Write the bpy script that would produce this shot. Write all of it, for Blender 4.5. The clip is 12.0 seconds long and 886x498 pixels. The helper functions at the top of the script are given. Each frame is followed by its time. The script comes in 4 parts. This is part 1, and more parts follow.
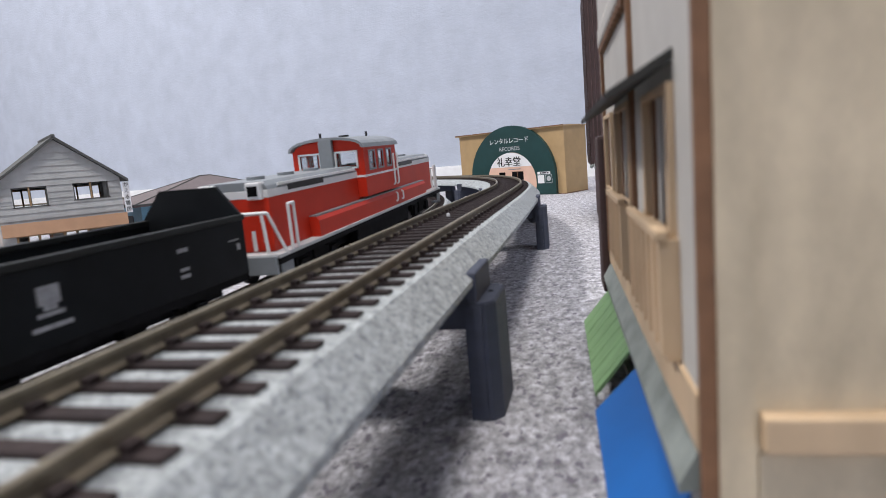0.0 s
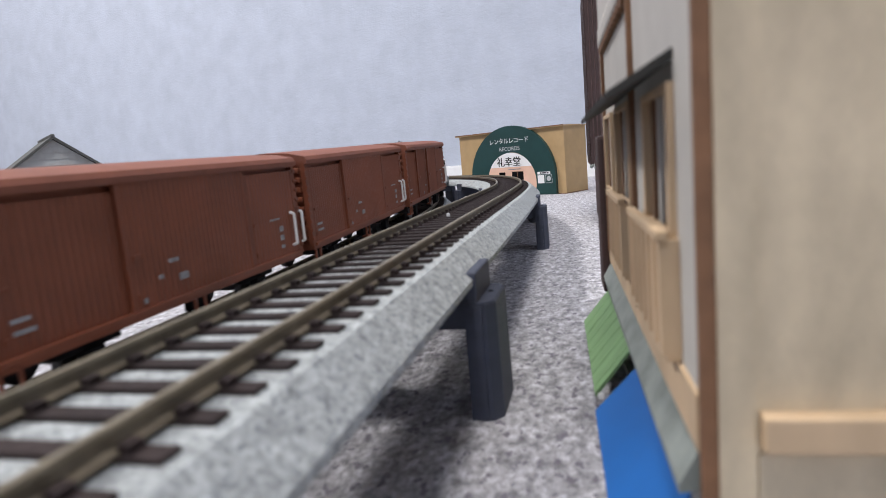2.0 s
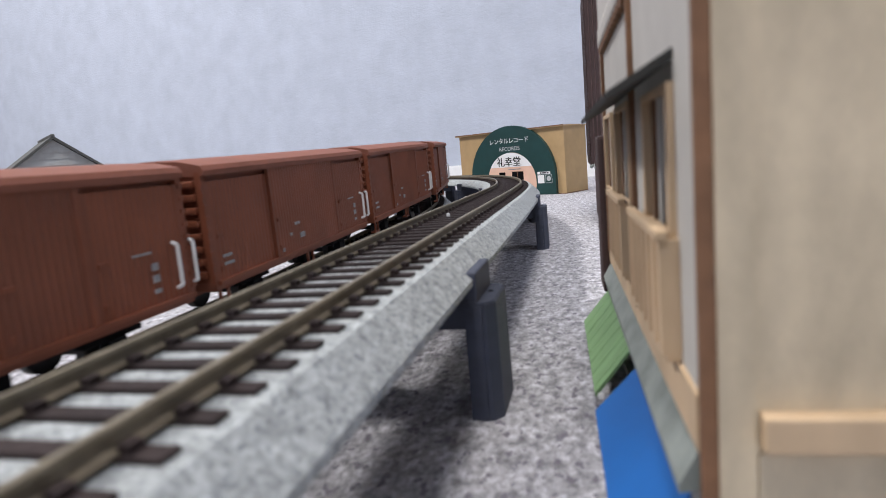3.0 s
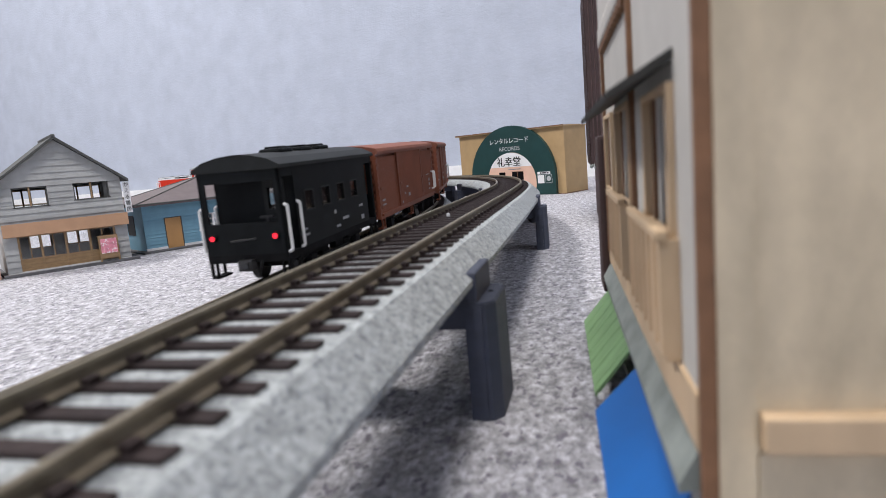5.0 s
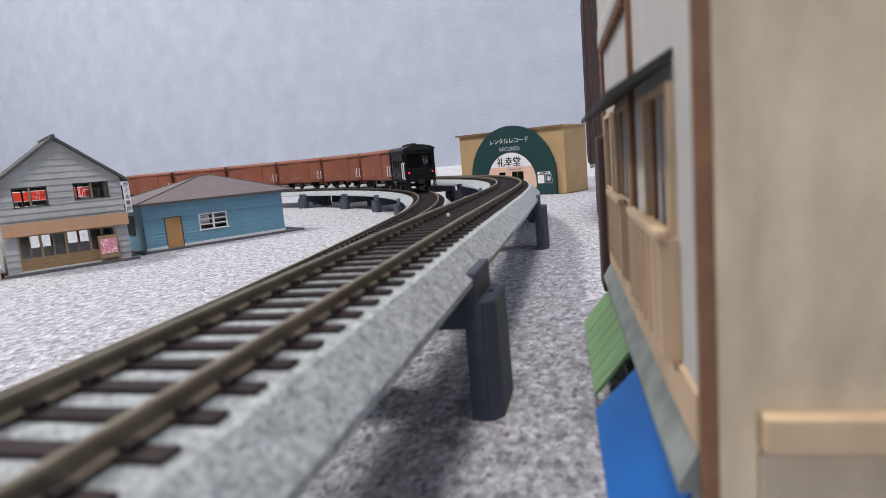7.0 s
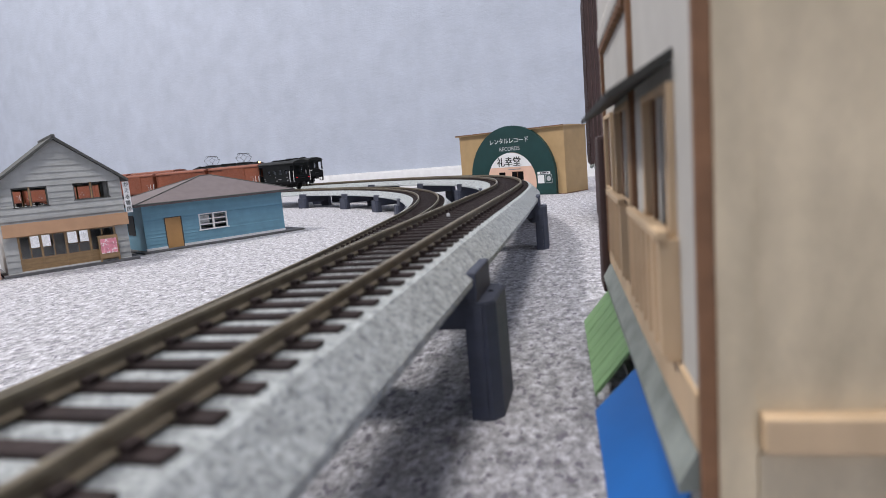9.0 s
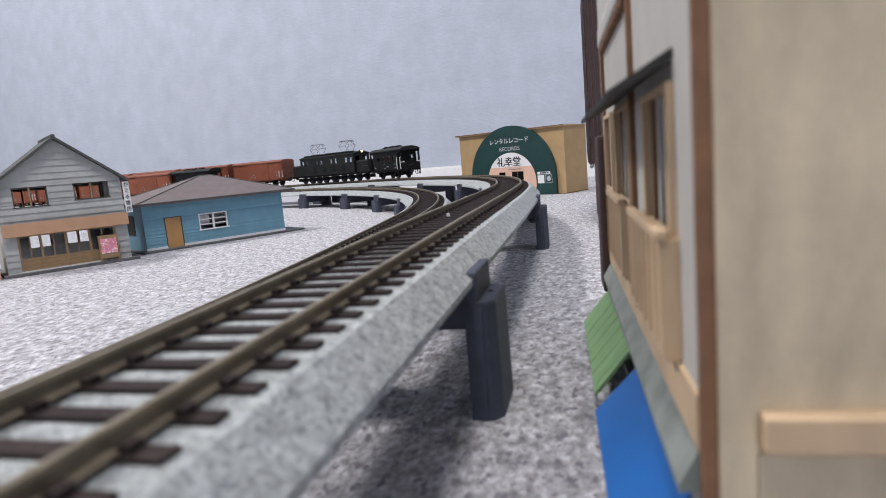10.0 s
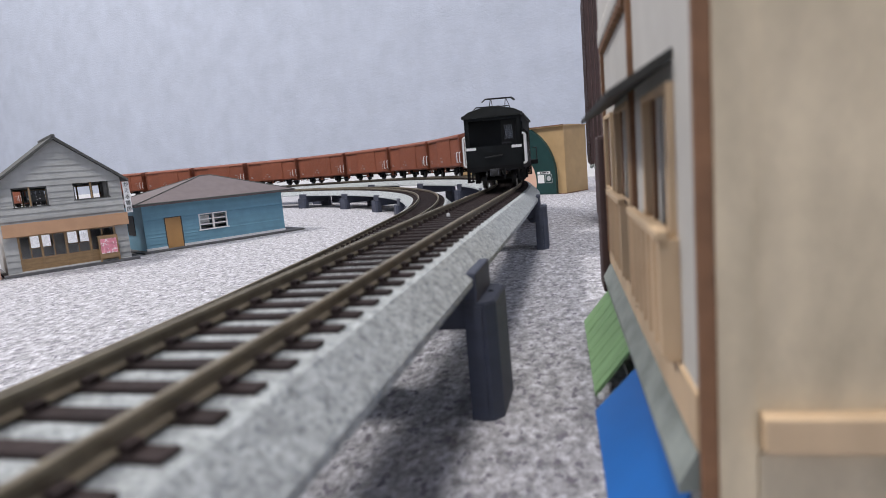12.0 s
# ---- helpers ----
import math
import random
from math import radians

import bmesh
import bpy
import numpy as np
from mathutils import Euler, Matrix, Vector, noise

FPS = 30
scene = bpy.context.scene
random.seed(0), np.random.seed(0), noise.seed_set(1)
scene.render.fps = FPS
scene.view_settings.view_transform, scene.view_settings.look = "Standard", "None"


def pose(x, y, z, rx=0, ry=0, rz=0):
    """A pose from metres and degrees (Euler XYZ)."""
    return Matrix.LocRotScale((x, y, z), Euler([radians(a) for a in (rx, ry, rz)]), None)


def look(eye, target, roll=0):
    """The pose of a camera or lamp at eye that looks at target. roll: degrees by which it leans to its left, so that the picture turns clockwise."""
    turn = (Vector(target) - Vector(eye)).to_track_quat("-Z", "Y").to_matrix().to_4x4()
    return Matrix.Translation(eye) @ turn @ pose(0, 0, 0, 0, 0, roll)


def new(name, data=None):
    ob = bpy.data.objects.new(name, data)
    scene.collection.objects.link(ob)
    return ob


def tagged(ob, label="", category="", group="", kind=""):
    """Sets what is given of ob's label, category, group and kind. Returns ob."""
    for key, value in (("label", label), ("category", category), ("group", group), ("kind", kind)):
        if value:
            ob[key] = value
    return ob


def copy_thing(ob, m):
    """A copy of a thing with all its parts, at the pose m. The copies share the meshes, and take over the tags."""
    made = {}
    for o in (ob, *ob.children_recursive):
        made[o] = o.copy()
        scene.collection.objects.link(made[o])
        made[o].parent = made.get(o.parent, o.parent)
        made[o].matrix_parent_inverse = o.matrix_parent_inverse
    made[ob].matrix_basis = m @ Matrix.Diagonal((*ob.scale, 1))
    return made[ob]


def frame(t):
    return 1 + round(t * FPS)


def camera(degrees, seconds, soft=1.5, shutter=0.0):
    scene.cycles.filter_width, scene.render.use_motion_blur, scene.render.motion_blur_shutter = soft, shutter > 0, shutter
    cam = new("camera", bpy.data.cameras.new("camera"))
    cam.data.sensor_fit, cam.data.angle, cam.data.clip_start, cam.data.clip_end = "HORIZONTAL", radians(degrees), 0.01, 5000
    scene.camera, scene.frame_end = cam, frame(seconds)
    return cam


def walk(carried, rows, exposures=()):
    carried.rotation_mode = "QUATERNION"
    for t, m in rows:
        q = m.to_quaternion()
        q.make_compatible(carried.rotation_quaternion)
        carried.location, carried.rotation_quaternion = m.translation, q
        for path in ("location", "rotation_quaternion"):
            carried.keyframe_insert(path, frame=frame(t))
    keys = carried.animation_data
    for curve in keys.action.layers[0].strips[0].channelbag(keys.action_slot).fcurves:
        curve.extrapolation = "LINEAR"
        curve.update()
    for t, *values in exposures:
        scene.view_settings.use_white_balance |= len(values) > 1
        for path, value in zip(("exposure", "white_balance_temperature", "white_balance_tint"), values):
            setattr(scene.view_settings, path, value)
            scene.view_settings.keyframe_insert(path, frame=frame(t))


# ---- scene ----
cam = camera(71.23, 12.0, soft=0.8, shutter=0.15)
EYE = Vector((0.04677, -0.03884, 0.05732))
AIM = EYE + Vector((-0.2475, 0.9581, -0.1444))
walk(cam, [(0.0, look(EYE, AIM, -4.83)), (12.0, look(EYE, AIM, -4.83))], ((0.0, 0.0), (2.5, 0.04), (5.0, 0.0), (6.5, -0.1), (12.0, -0.1)))
cam.data.dof.use_dof = True
cam.data.dof.focus_distance = 0.55
cam.data.dof.aperture_fstop = 30.0

# ---- light: two ceiling panels in a closed room ----
scene.view_settings.exposure = 0.0
world = bpy.data.worlds.new("room_air")
scene.world = world
world.use_nodes = True
world.node_tree.nodes["Background"].inputs[0].default_value = (0.6, 0.68, 0.8, 1)
world.node_tree.nodes["Background"].inputs[1].default_value = 0.05
for place_, power in (((-1.7, 0.2, 2.28), 70.0), ((0.05, -0.6, 2.28), 42.0)):
    lamp_data = bpy.data.lights.new("ceiling_panel", "AREA")
    lamp_data.shape, lamp_data.size, lamp_data.energy = "DISK", 0.6, power
    lamp_data.color = (1.0, 0.95, 0.915)
    new("ceiling_panel_light", lamp_data).location = place_


# ---- materials ----
def material(name, rgb, rough=0.6, metal=0.0, vary=0.12, scale=200.0, bump=0.0, bscale=900.0, spots=None, island=0.0, glow=0.0, glowrgb=None, coarse=None, stretch=None, spec=0.5, bdist=0.0006):
    m = bpy.data.materials.new(name)
    m.use_nodes = True
    nt = m.node_tree
    b = nt.nodes["Principled BSDF"]
    b.inputs["Roughness"].default_value = rough
    b.inputs["Metallic"].default_value = metal
    b.inputs["Specular IOR Level"].default_value = spec
    co = nt.nodes.new("ShaderNodeTexCoord").outputs["Object"]
    if stretch:
        mp = nt.nodes.new("ShaderNodeMapping")
        mp.inputs["Scale"].default_value = stretch
        nt.links.new(co, mp.inputs[0])
        co = mp.outputs[0]

    def tex(sc, detail=4.0, rg=0.6):
        n = nt.nodes.new("ShaderNodeTexNoise")
        n.inputs["Scale"].default_value, n.inputs["Detail"].default_value, n.inputs["Roughness"].default_value = sc, detail, rg
        nt.links.new(co, n.inputs["Vector"])
        return n.outputs["Fac"]

    def ramp(fac, stops):
        r = nt.nodes.new("ShaderNodeValToRGB")
        e = r.color_ramp.elements
        for i, (p, c) in enumerate(stops):
            el = e[i] if i < 2 else e.new(p)
            el.position, el.color = p, (*c, 1)
        nt.links.new(fac, r.inputs[0])
        return r.outputs[0]

    def mix(kind, fac, a, c):
        x = nt.nodes.new("ShaderNodeMix")
        x.data_type, x.blend_type = "RGBA", kind
        if isinstance(fac, float):
            x.inputs[0].default_value = fac
        else:
            nt.links.new(fac, x.inputs[0])
        for s, v in ((6, a), (7, c)):
            if isinstance(v, tuple):
                x.inputs[s].default_value = (*v, 1)
            else:
                nt.links.new(v, x.inputs[s])
        return x.outputs[2]

    lo, hi = tuple(max(0, c * (1 - vary)) for c in rgb), tuple(min(1, c * (1 + vary)) for c in rgb)
    col = ramp(tex(scale), [(0.35, lo), (0.65, hi)])
    if coarse:
        col = mix("MULTIPLY", 0.8, col, ramp(tex(coarse[0], 5.0), [(0.36, (coarse[1],) * 3), (0.62, (1.0, 1.0, 1.0))]))
    if spots:
        sc, lim, rgb2 = spots
        col = mix("MIX", ramp(tex(sc, 2.0), [(lim, (0, 0, 0)), (lim + 0.06, (1, 1, 1))]), col, rgb2)
    if island:
        oi = nt.nodes.new("ShaderNodeObjectInfo").outputs["Random"]
        col = mix("MULTIPLY", 1.0, col, ramp(oi, [(0.0, (1 - island,) * 3), (1.0, (1.0, 1.0, 1.0))]))
    nt.links.new(col, b.inputs["Base Color"])
    if bump:
        bp = nt.nodes.new("ShaderNodeBump")
        bp.inputs["Strength"].default_value, bp.inputs["Distance"].default_value = bump, bdist
        nt.links.new(tex(bscale, 6.0), bp.inputs["Height"])
        nt.links.new(bp.outputs[0], b.inputs["Normal"])
    if glow:
        b.inputs["Emission Color"].default_value = (*(glowrgb or rgb), 1)
        b.inputs["Emission Strength"].default_value = glow
    return m


CARPET = material("grey_felt_carpet", (0.60, 0.60, 0.645), 0.95, bdist=0.0012, vary=0.36, scale=480, bump=1.0, bscale=600, coarse=(190.0, 0.36), spots=(300.0, 0.58, (0.22, 0.21, 0.25)), stretch=(1.3, 0.8, 1))
PAPER = material("pale_blue_wallpaper", (0.46, 0.505, 0.595), 0.8, vary=0.05, scale=14, bump=1.0, bscale=150, bdist=0.001, coarse=(22.0, 0.93))
PLASTER = material("white_plaster", (0.75, 0.76, 0.78), 0.8, vary=0.03, scale=5)
WHITE = material("white_paint", (0.78, 0.79, 0.8), 0.5, vary=0.05, scale=60)
BALLAST = material("grey_ballast", (0.46, 0.495, 0.51), 0.9, vary=0.3, scale=1700, bump=1.0, bscale=1300, coarse=(520.0, 0.5), spots=(950.0, 0.59, (0.15, 0.17, 0.19)))
TIE = material("dark_brown_sleeper", (0.036, 0.026, 0.026), 0.75, spec=0.2, vary=0.25, scale=500, bump=0.3, island=0.3)
RAIL = material("tarnished_nickel_rail", (0.14, 0.115, 0.08), 0.6, 0.1, vary=0.25, scale=300, coarse=(60.0, 0.7))
RAILTOP = material("worn_rail_head", (0.27, 0.235, 0.172), 0.42, 0.45, vary=0.2, scale=200)
PIER = material("slate_blue_printed_plastic", (0.040, 0.047, 0.073), 0.6, vary=0.12, scale=60, bump=0.25, bscale=1200, stretch=(1, 1, 6))
DUST = material("slate_plastic_top", (0.12, 0.13, 0.17), 0.7, vary=0.15, scale=200)
RED = material("red_lacquer", (0.52, 0.030, 0.012), 0.42, spec=0.22, vary=0.06, scale=80)
GREY = material("light_grey_lacquer", (0.22, 0.24, 0.255), 0.45, vary=0.1, scale=120)
CREAM = material("white_lacquer", (0.74, 0.74, 0.74), 0.45, vary=0.05, scale=80)
BLACK = material("matt_black_lacquer", (0.009, 0.0105, 0.0115), 0.55, vary=0.2, scale=90, spec=0.12)
DARK = material("black_underframe", (0.009, 0.009, 0.010), 0.8, vary=0.3, scale=200, spec=0.1)
SOOT = material("dark_grey_green_lacquer", (0.013, 0.0145, 0.014), 0.55, spec=0.25, vary=0.2, scale=100)
BROWN = material("red_brown_lacquer", (0.235, 0.068, 0.032), 0.55, vary=0.09, scale=70, island=0.2, coarse=(30.0, 0.85))
BROWNROOF = material("red_brown_roof", (0.22, 0.074, 0.044), 0.65, vary=0.1, scale=90)
GLASS = material("window_glass", (0.88, 0.9, 0.91), 0.02, vary=0.02)
GLASS.node_tree.nodes["Principled BSDF"].inputs["Transmission Weight"].default_value = 1.0
STEEL = material("dark_steel", (0.05, 0.05, 0.052), 0.4, 0.8, vary=0.2)
TAIL = material("red_tail_lamp", (0.8, 0.02, 0.03), 0.3, glow=1.6, glowrgb=(1, 0.015, 0.04))
HEAD = material("warm_head_lamp", (0.9, 0.8, 0.5), 0.3, glow=6.0, glowrgb=(1, 0.75, 0.35))
CLAP = material("grey_clapboard", (0.41, 0.42, 0.415), 0.7, vary=0.1, scale=120, island=0.1, coarse=(40, 0.9))
ROOFGREY = material("dark_grey_roof_card", (0.075, 0.078, 0.075), 0.75, vary=0.15, scale=150)
TAN = material("tan_card_fascia", (0.50, 0.30, 0.18), 0.7, vary=0.05, scale=100)
TANWOOD = material("pale_brown_wood_frame", (0.30, 0.195, 0.10), 0.6, vary=0.15, scale=160, stretch=(1, 1, 4))
SLAB = material("grey_card_slab", (0.11, 0.11, 0.115), 0.85, vary=0.15, scale=150)
BLUE = material("sky_blue_siding", (0.17, 0.35, 0.46), 0.6, vary=0.06, scale=90, island=0.08)
BLUEDARK = material("dark_interior_card", (0.02, 0.022, 0.025), 0.8)
BLUEROOF = material("mauve_grey_roof_card", (0.15, 0.125, 0.13), 0.75, vary=0.08, scale=120)
ORANGE = material("ochre_door_card", (0.47, 0.26, 0.10), 0.6, vary=0.06, scale=60)
OCHRE = material("ochre_painted_wall", (0.44, 0.30, 0.15), 0.7, vary=0.06, scale=60, coarse=(20, 0.92))
GREEN = material("dark_green_sign_board", (0.008, 0.044, 0.043), 0.5, vary=0.08, scale=60)
PEACH = material("peach_arch_board", (0.72, 0.47, 0.36), 0.6, vary=0.05, scale=60)
PLY = material("blond_plywood", (0.62, 0.525, 0.375), 0.7, vary=0.10, scale=160, bump=0.1, coarse=(75, 0.72), stretch=(1, 1, 0.6))
PLYEDGE = material("laser_burnt_ply_edge", (0.20, 0.10, 0.05), 0.7, vary=0.2, scale=150)
WOOD = material("light_maple_strip", (0.55, 0.405, 0.26), 0.6, vary=0.12, scale=90, stretch=(1, 1, 0.3))
STUCCO = material("warm_grey_stucco_card", (0.50, 0.485, 0.455), 0.8, vary=0.05, scale=90)
AWNBLACK = material("charcoal_awning", (0.022, 0.022, 0.02), 0.6, vary=0.2, scale=80)
AWNGREEN = material("leaf_green_awning", (0.15, 0.265, 0.125), 0.6, vary=0.12, scale=120, stretch=(1, 4, 1))
AWNBLUE = material("bright_blue_awning", (0.008, 0.105, 0.37), 0.5, vary=0.06, scale=60)
TILEGREY = material("mossy_grey_tile_band", (0.20, 0.225, 0.215), 0.8, vary=0.2, scale=150)
MAROON = material("dark_maroon_card", (0.05, 0.026, 0.024), 0.6, vary=0.15, scale=90)
PLUM = material("plum_painted_strip", (0.17, 0.11, 0.11), 0.6, vary=0.15)
INK = material("black_ink", (0.006, 0.006, 0.007), 0.9, spec=0.05)
PALE = material("pale_grey_walkway", (0.48, 0.49, 0.5), 0.5, vary=0.08, scale=150)
MARK = material("faded_white_stencil", (0.30, 0.30, 0.31), 0.7, vary=0.2, scale=600)
PINK = material("pink_printed_poster", (0.75, 0.28, 0.36), 0.6, vary=0.2, scale=350, spots=(420.0, 0.55, (0.9, 0.75, 0.78)))


# ---- mesh helpers, in millimetres ----
def part(name, bm, mat, parent=None, label=""):
    me = bpy.data.meshes.new(name)
    bmesh.ops.scale(bm, vec=(0.001,) * 3, verts=bm.verts)
    bmesh.ops.recalc_face_normals(bm, faces=bm.faces)
    bm.to_mesh(me)
    bm.free()
    me.materials.append(mat)
    ob = new(name, me)
    if parent:
        ob.parent = parent
    if label:
        ob["label"] = label
    return ob


def box(bm, x0, y0, z0, x1, y1, z1, bev=0.0):
    m = Matrix.LocRotScale(((x0 + x1) / 2, (y0 + y1) / 2, (z0 + z1) / 2), None, (abs(x1 - x0), abs(y1 - y0), abs(z1 - z0)))
    r = bmesh.ops.create_cube(bm, size=1, matrix=m)
    if bev:
        es = {e for v in r["verts"] for e in v.link_edges}
        bmesh.ops.bevel(bm, geom=list(es), offset=bev, segments=2, affect="EDGES", profile=0.6)
    return bm


def boxes(*rows, bev=0.0):
    bm = bmesh.new()
    for r in rows:
        box(bm, *r, bev=bev)
    return bm


def rod(bm, a, b, r=0.5, n=8):
    a, b = Vector(a), Vector(b)
    m = Matrix.Translation((a + b) / 2) @ (b - a).to_track_quat("Z", "Y").to_matrix().to_4x4()
    bmesh.ops.create_cone(bm, cap_ends=True, segments=n, radius1=r, radius2=r, depth=(b - a).length, matrix=m)
    return bm


def wire(pts, r=0.5, n=8):
    bm = bmesh.new()
    for a, b in zip(pts, pts[1:]):
        rod(bm, a, b, r, n)
    return bm


def prism(pts, y0, y1, bm=None):
    """Outline pts (x, z) drawn out along y."""
    bm = bm or bmesh.new()
    lo = [bm.verts.new((x, y0, z)) for x, z in pts]
    hi = [bm.verts.new((x, y1, z)) for x, z in pts]
    bm.faces.new(lo)
    bm.faces.new(hi[::-1])
    n = len(pts)
    for i in range(n):
        bm.faces.new((lo[i], lo[(i + 1) % n], hi[(i + 1) % n], hi[i]))
    return bm


def cut_rows(x0, x1, rows, holes):
    """Rectangles that fill rows (z0, z1) between x0 and x1 around holes (hx0, hz0, hx1, hz1)."""
    out = []
    for z0, z1 in rows:
        zs = sorted({z0, z1, *(h[1] for h in holes if z0 < h[1] < z1), *(h[3] for h in holes if z0 < h[3] < z1)})
        for a, b in zip(zs, zs[1:]):
            xs = x0
            for h in sorted(holes):
                if h[1] < b - 0.01 and h[3] > a + 0.01:
                    if h[0] > xs:
                        out.append((xs, a, h[0], b))
                    xs = max(xs, h[2])
            if xs < x1:
                out.append((xs, a, x1, b))
    return out


def holed(x0, x1, z0, z1, holes, y0, y1, along_y=False):
    """One wall slab from y0 to y1 with openings through it; along_y lays its length along y."""
    xs = sorted({x0, x1, *(min(max(h[i], x0), x1) for h in holes for i in (0, 2))})
    zs = sorted({z0, z1, *(min(max(h[i], z0), z1) for h in holes for i in (1, 3))})
    bm = bmesh.new()
    vs = {}

    def v(i, j, y):
        if (i, j, y) not in vs:
            vs[i, j, y] = bm.verts.new((y, xs[i], zs[j]) if along_y else (xs[i], y, zs[j]))
        return vs[i, j, y]
    nx, nz = len(xs) - 1, len(zs) - 1

    def solid(i, j):
        if not (0 <= i < nx and 0 <= j < nz):
            return False
        cx, cz = (xs[i] + xs[i + 1]) / 2, (zs[j] + zs[j + 1]) / 2
        return not any(h[0] < cx < h[2] and h[1] < cz < h[3] for h in holes)
    for i in range(nx):
        for j in range(nz):
            if not solid(i, j):
                continue
            for y in (y0, y1):
                bm.faces.new((v(i, j, y), v(i + 1, j, y), v(i + 1, j + 1, y), v(i, j + 1, y)))
            for di, dj, a, b in ((-1, 0, (i, j), (i, j + 1)), (1, 0, (i + 1, j), (i + 1, j + 1)), (0, -1, (i, j), (i + 1, j)), (0, 1, (i, j + 1), (i + 1, j + 1))):
                if not solid(i + di, j + dj):
                    bm.faces.new((v(*a, y0), v(*b, y0), v(*b, y1), v(*a, y1)))
    return bm


def at(ob, x, y, z, rz=0.0):
    ob.matrix_basis = pose(x / 1000, y / 1000, z / 1000, 0, 0, rz)
    return ob


def lettering(text, size, mat, parent, x, y, z, name="lettering", label=""):
    cu = bpy.data.curves.new(name, "FONT")
    cu.body, cu.size, cu.extrude = text, size / 1000, 0.0001
    cu.align_x, cu.align_y = "CENTER", "CENTER"
    tmp = bpy.data.objects.new(name, cu)
    scene.collection.objects.link(tmp)
    dg = bpy.context.evaluated_depsgraph_get()
    me = bpy.data.meshes.new_from_object(tmp.evaluated_get(dg))
    bpy.data.objects.remove(tmp)
    me.materials.clear()
    me.materials.append(mat)
    ob = new(name, me)
    ob.parent = parent
    ob.matrix_basis = pose(x / 1000, y / 1000, z / 1000, 90, 0, 0)
    if label:
        ob["label"] = label
    return ob


# ---- the two track lines ----
FLOOR = 38.5
C1, L1, R2, HEADING = 1 / 6572.0, 341.6, 687.9, radians(80.39)
KNOT = (-150, 0, 80, 200, 330, 500, 750, 1100, 2600)
Z_OUT = (0, 0, 1.26, 0.94, -0.8, -1.02, -3.2, -5.05, -5.08)
Z_IN = (-22.29, -22.29, -22.29, -19.39, -15.02, -11.97, -11.29, -10.23, -10.23)
LINE_S = np.arange(-1400, 4600, 4.0)
_a = np.where(LINE_S < 0, 0.0, np.where(LINE_S < L1, LINE_S * C1, np.minimum(L1 * C1 + (LINE_S - L1) / R2, HEADING)))
_am = (_a[1:] + _a[:-1]) / 2
_x = np.concatenate([[0], np.cumsum(-np.sin(_am) * 4.0)])
_y = np.concatenate([[0], np.cumsum(np.cos(_am) * 4.0)])
_i0 = int(np.argmin(abs(LINE_S)))
_x, _y = _x - _x[_i0], _y - _y[_i0]


def line(s, inner, off=0.0):
    """Place of the rail level at s along a track, off millimetres to its right: x, y, z, heading."""
    a = float(np.interp(s, LINE_S, _a))
    x, y = float(np.interp(s, LINE_S, _x)), float(np.interp(s, LINE_S, _y))
    z = float(np.mean([np.interp(s + d, KNOT, Z_IN if inner else Z_OUT) for d in (-60, -30, 0, 30, 60)])) + FLOOR
    if inner:
        u = min(max((s + 60) / 460, 0), 1)
        off -= 70.26 + (63.72 - 70.26) * u * u * (3 - 2 * u)
    return x + off * math.cos(a), y + off * math.sin(a), z, a


_in = np.array([line(s, True)[:2] for s in LINE_S])
IN_Q = np.concatenate([[0], np.cumsum(np.hypot(*(_in[1:] - _in[:-1]).T))])
IN_Q -= np.interp(0.0, LINE_S, IN_Q)


def sweep(profile, inner, s0, s1, step):
    bm = bmesh.new()
    last = None
    n = max(2, int((s1 - s0) / step) + 1)
    for s in np.linspace(s0, s1, n):
        ring = []
        for off, dz in profile:
            x, y, z, a = line(s, inner, off)
            ring.append(bm.verts.new((x, y, z + dz)))
        if last:
            k = len(profile)
            for i in range(k):
                bm.faces.new((last[i], last[(i + 1) % k], ring[(i + 1) % k], ring[i]))
        else:
            bm.faces.new(ring)
        last = ring
    bm.faces.new(last[::-1])
    return bm


# ---- room ----
def room():
    f = part("floor", boxes((-4600, -1700, -60, 1500, 2600, 0)), CARPET)
    tagged(f, "mottled grey felt carpet floor under the model railway", "carpet", kind="structure")
    w = Vector((0.97, -0.243, 0)).normalized()
    ang = math.degrees(math.atan2(w.y, w.x))
    wall = part("wall_north", boxes((-4300, 0, 0, 1900, 100, 2400)), PAPER)
    at(wall, -351, 1283, 0, ang)
    tagged(wall, "pale blue wall covered in embossed wallpaper", "wall", kind="structure")
    bb = part("baseboard", boxes((-4300, -9, 0, 1900, -0.5, 37), (-4300, -6, 37, 1900, -0.5, 40)), WHITE)
    at(bb, -351, 1283, 0, ang)
    tagged(bb, "white painted baseboard along the wallpapered wall", "baseboard", kind="structure")
    for nm, b in (("wall_south", (-4600, -1800, 0, 1500, -1700, 2400)), ("wall_west", (-4700, -1700, 0, -4600, 2600, 2400)), ("wall_east", (1500, -1700, 0, 1600, 2600, 2400))):
        o = part(nm, boxes(b), PAPER)
        tagged(o, "pale blue wallpapered room wall", "wall", kind="structure")
    c = part("ceiling", boxes((-4700, -1800, 2400, 1600, 2700, 2480)), PLASTER)
    tagged(c, "plain white plaster ceiling", "ceiling", kind="structure")


room()


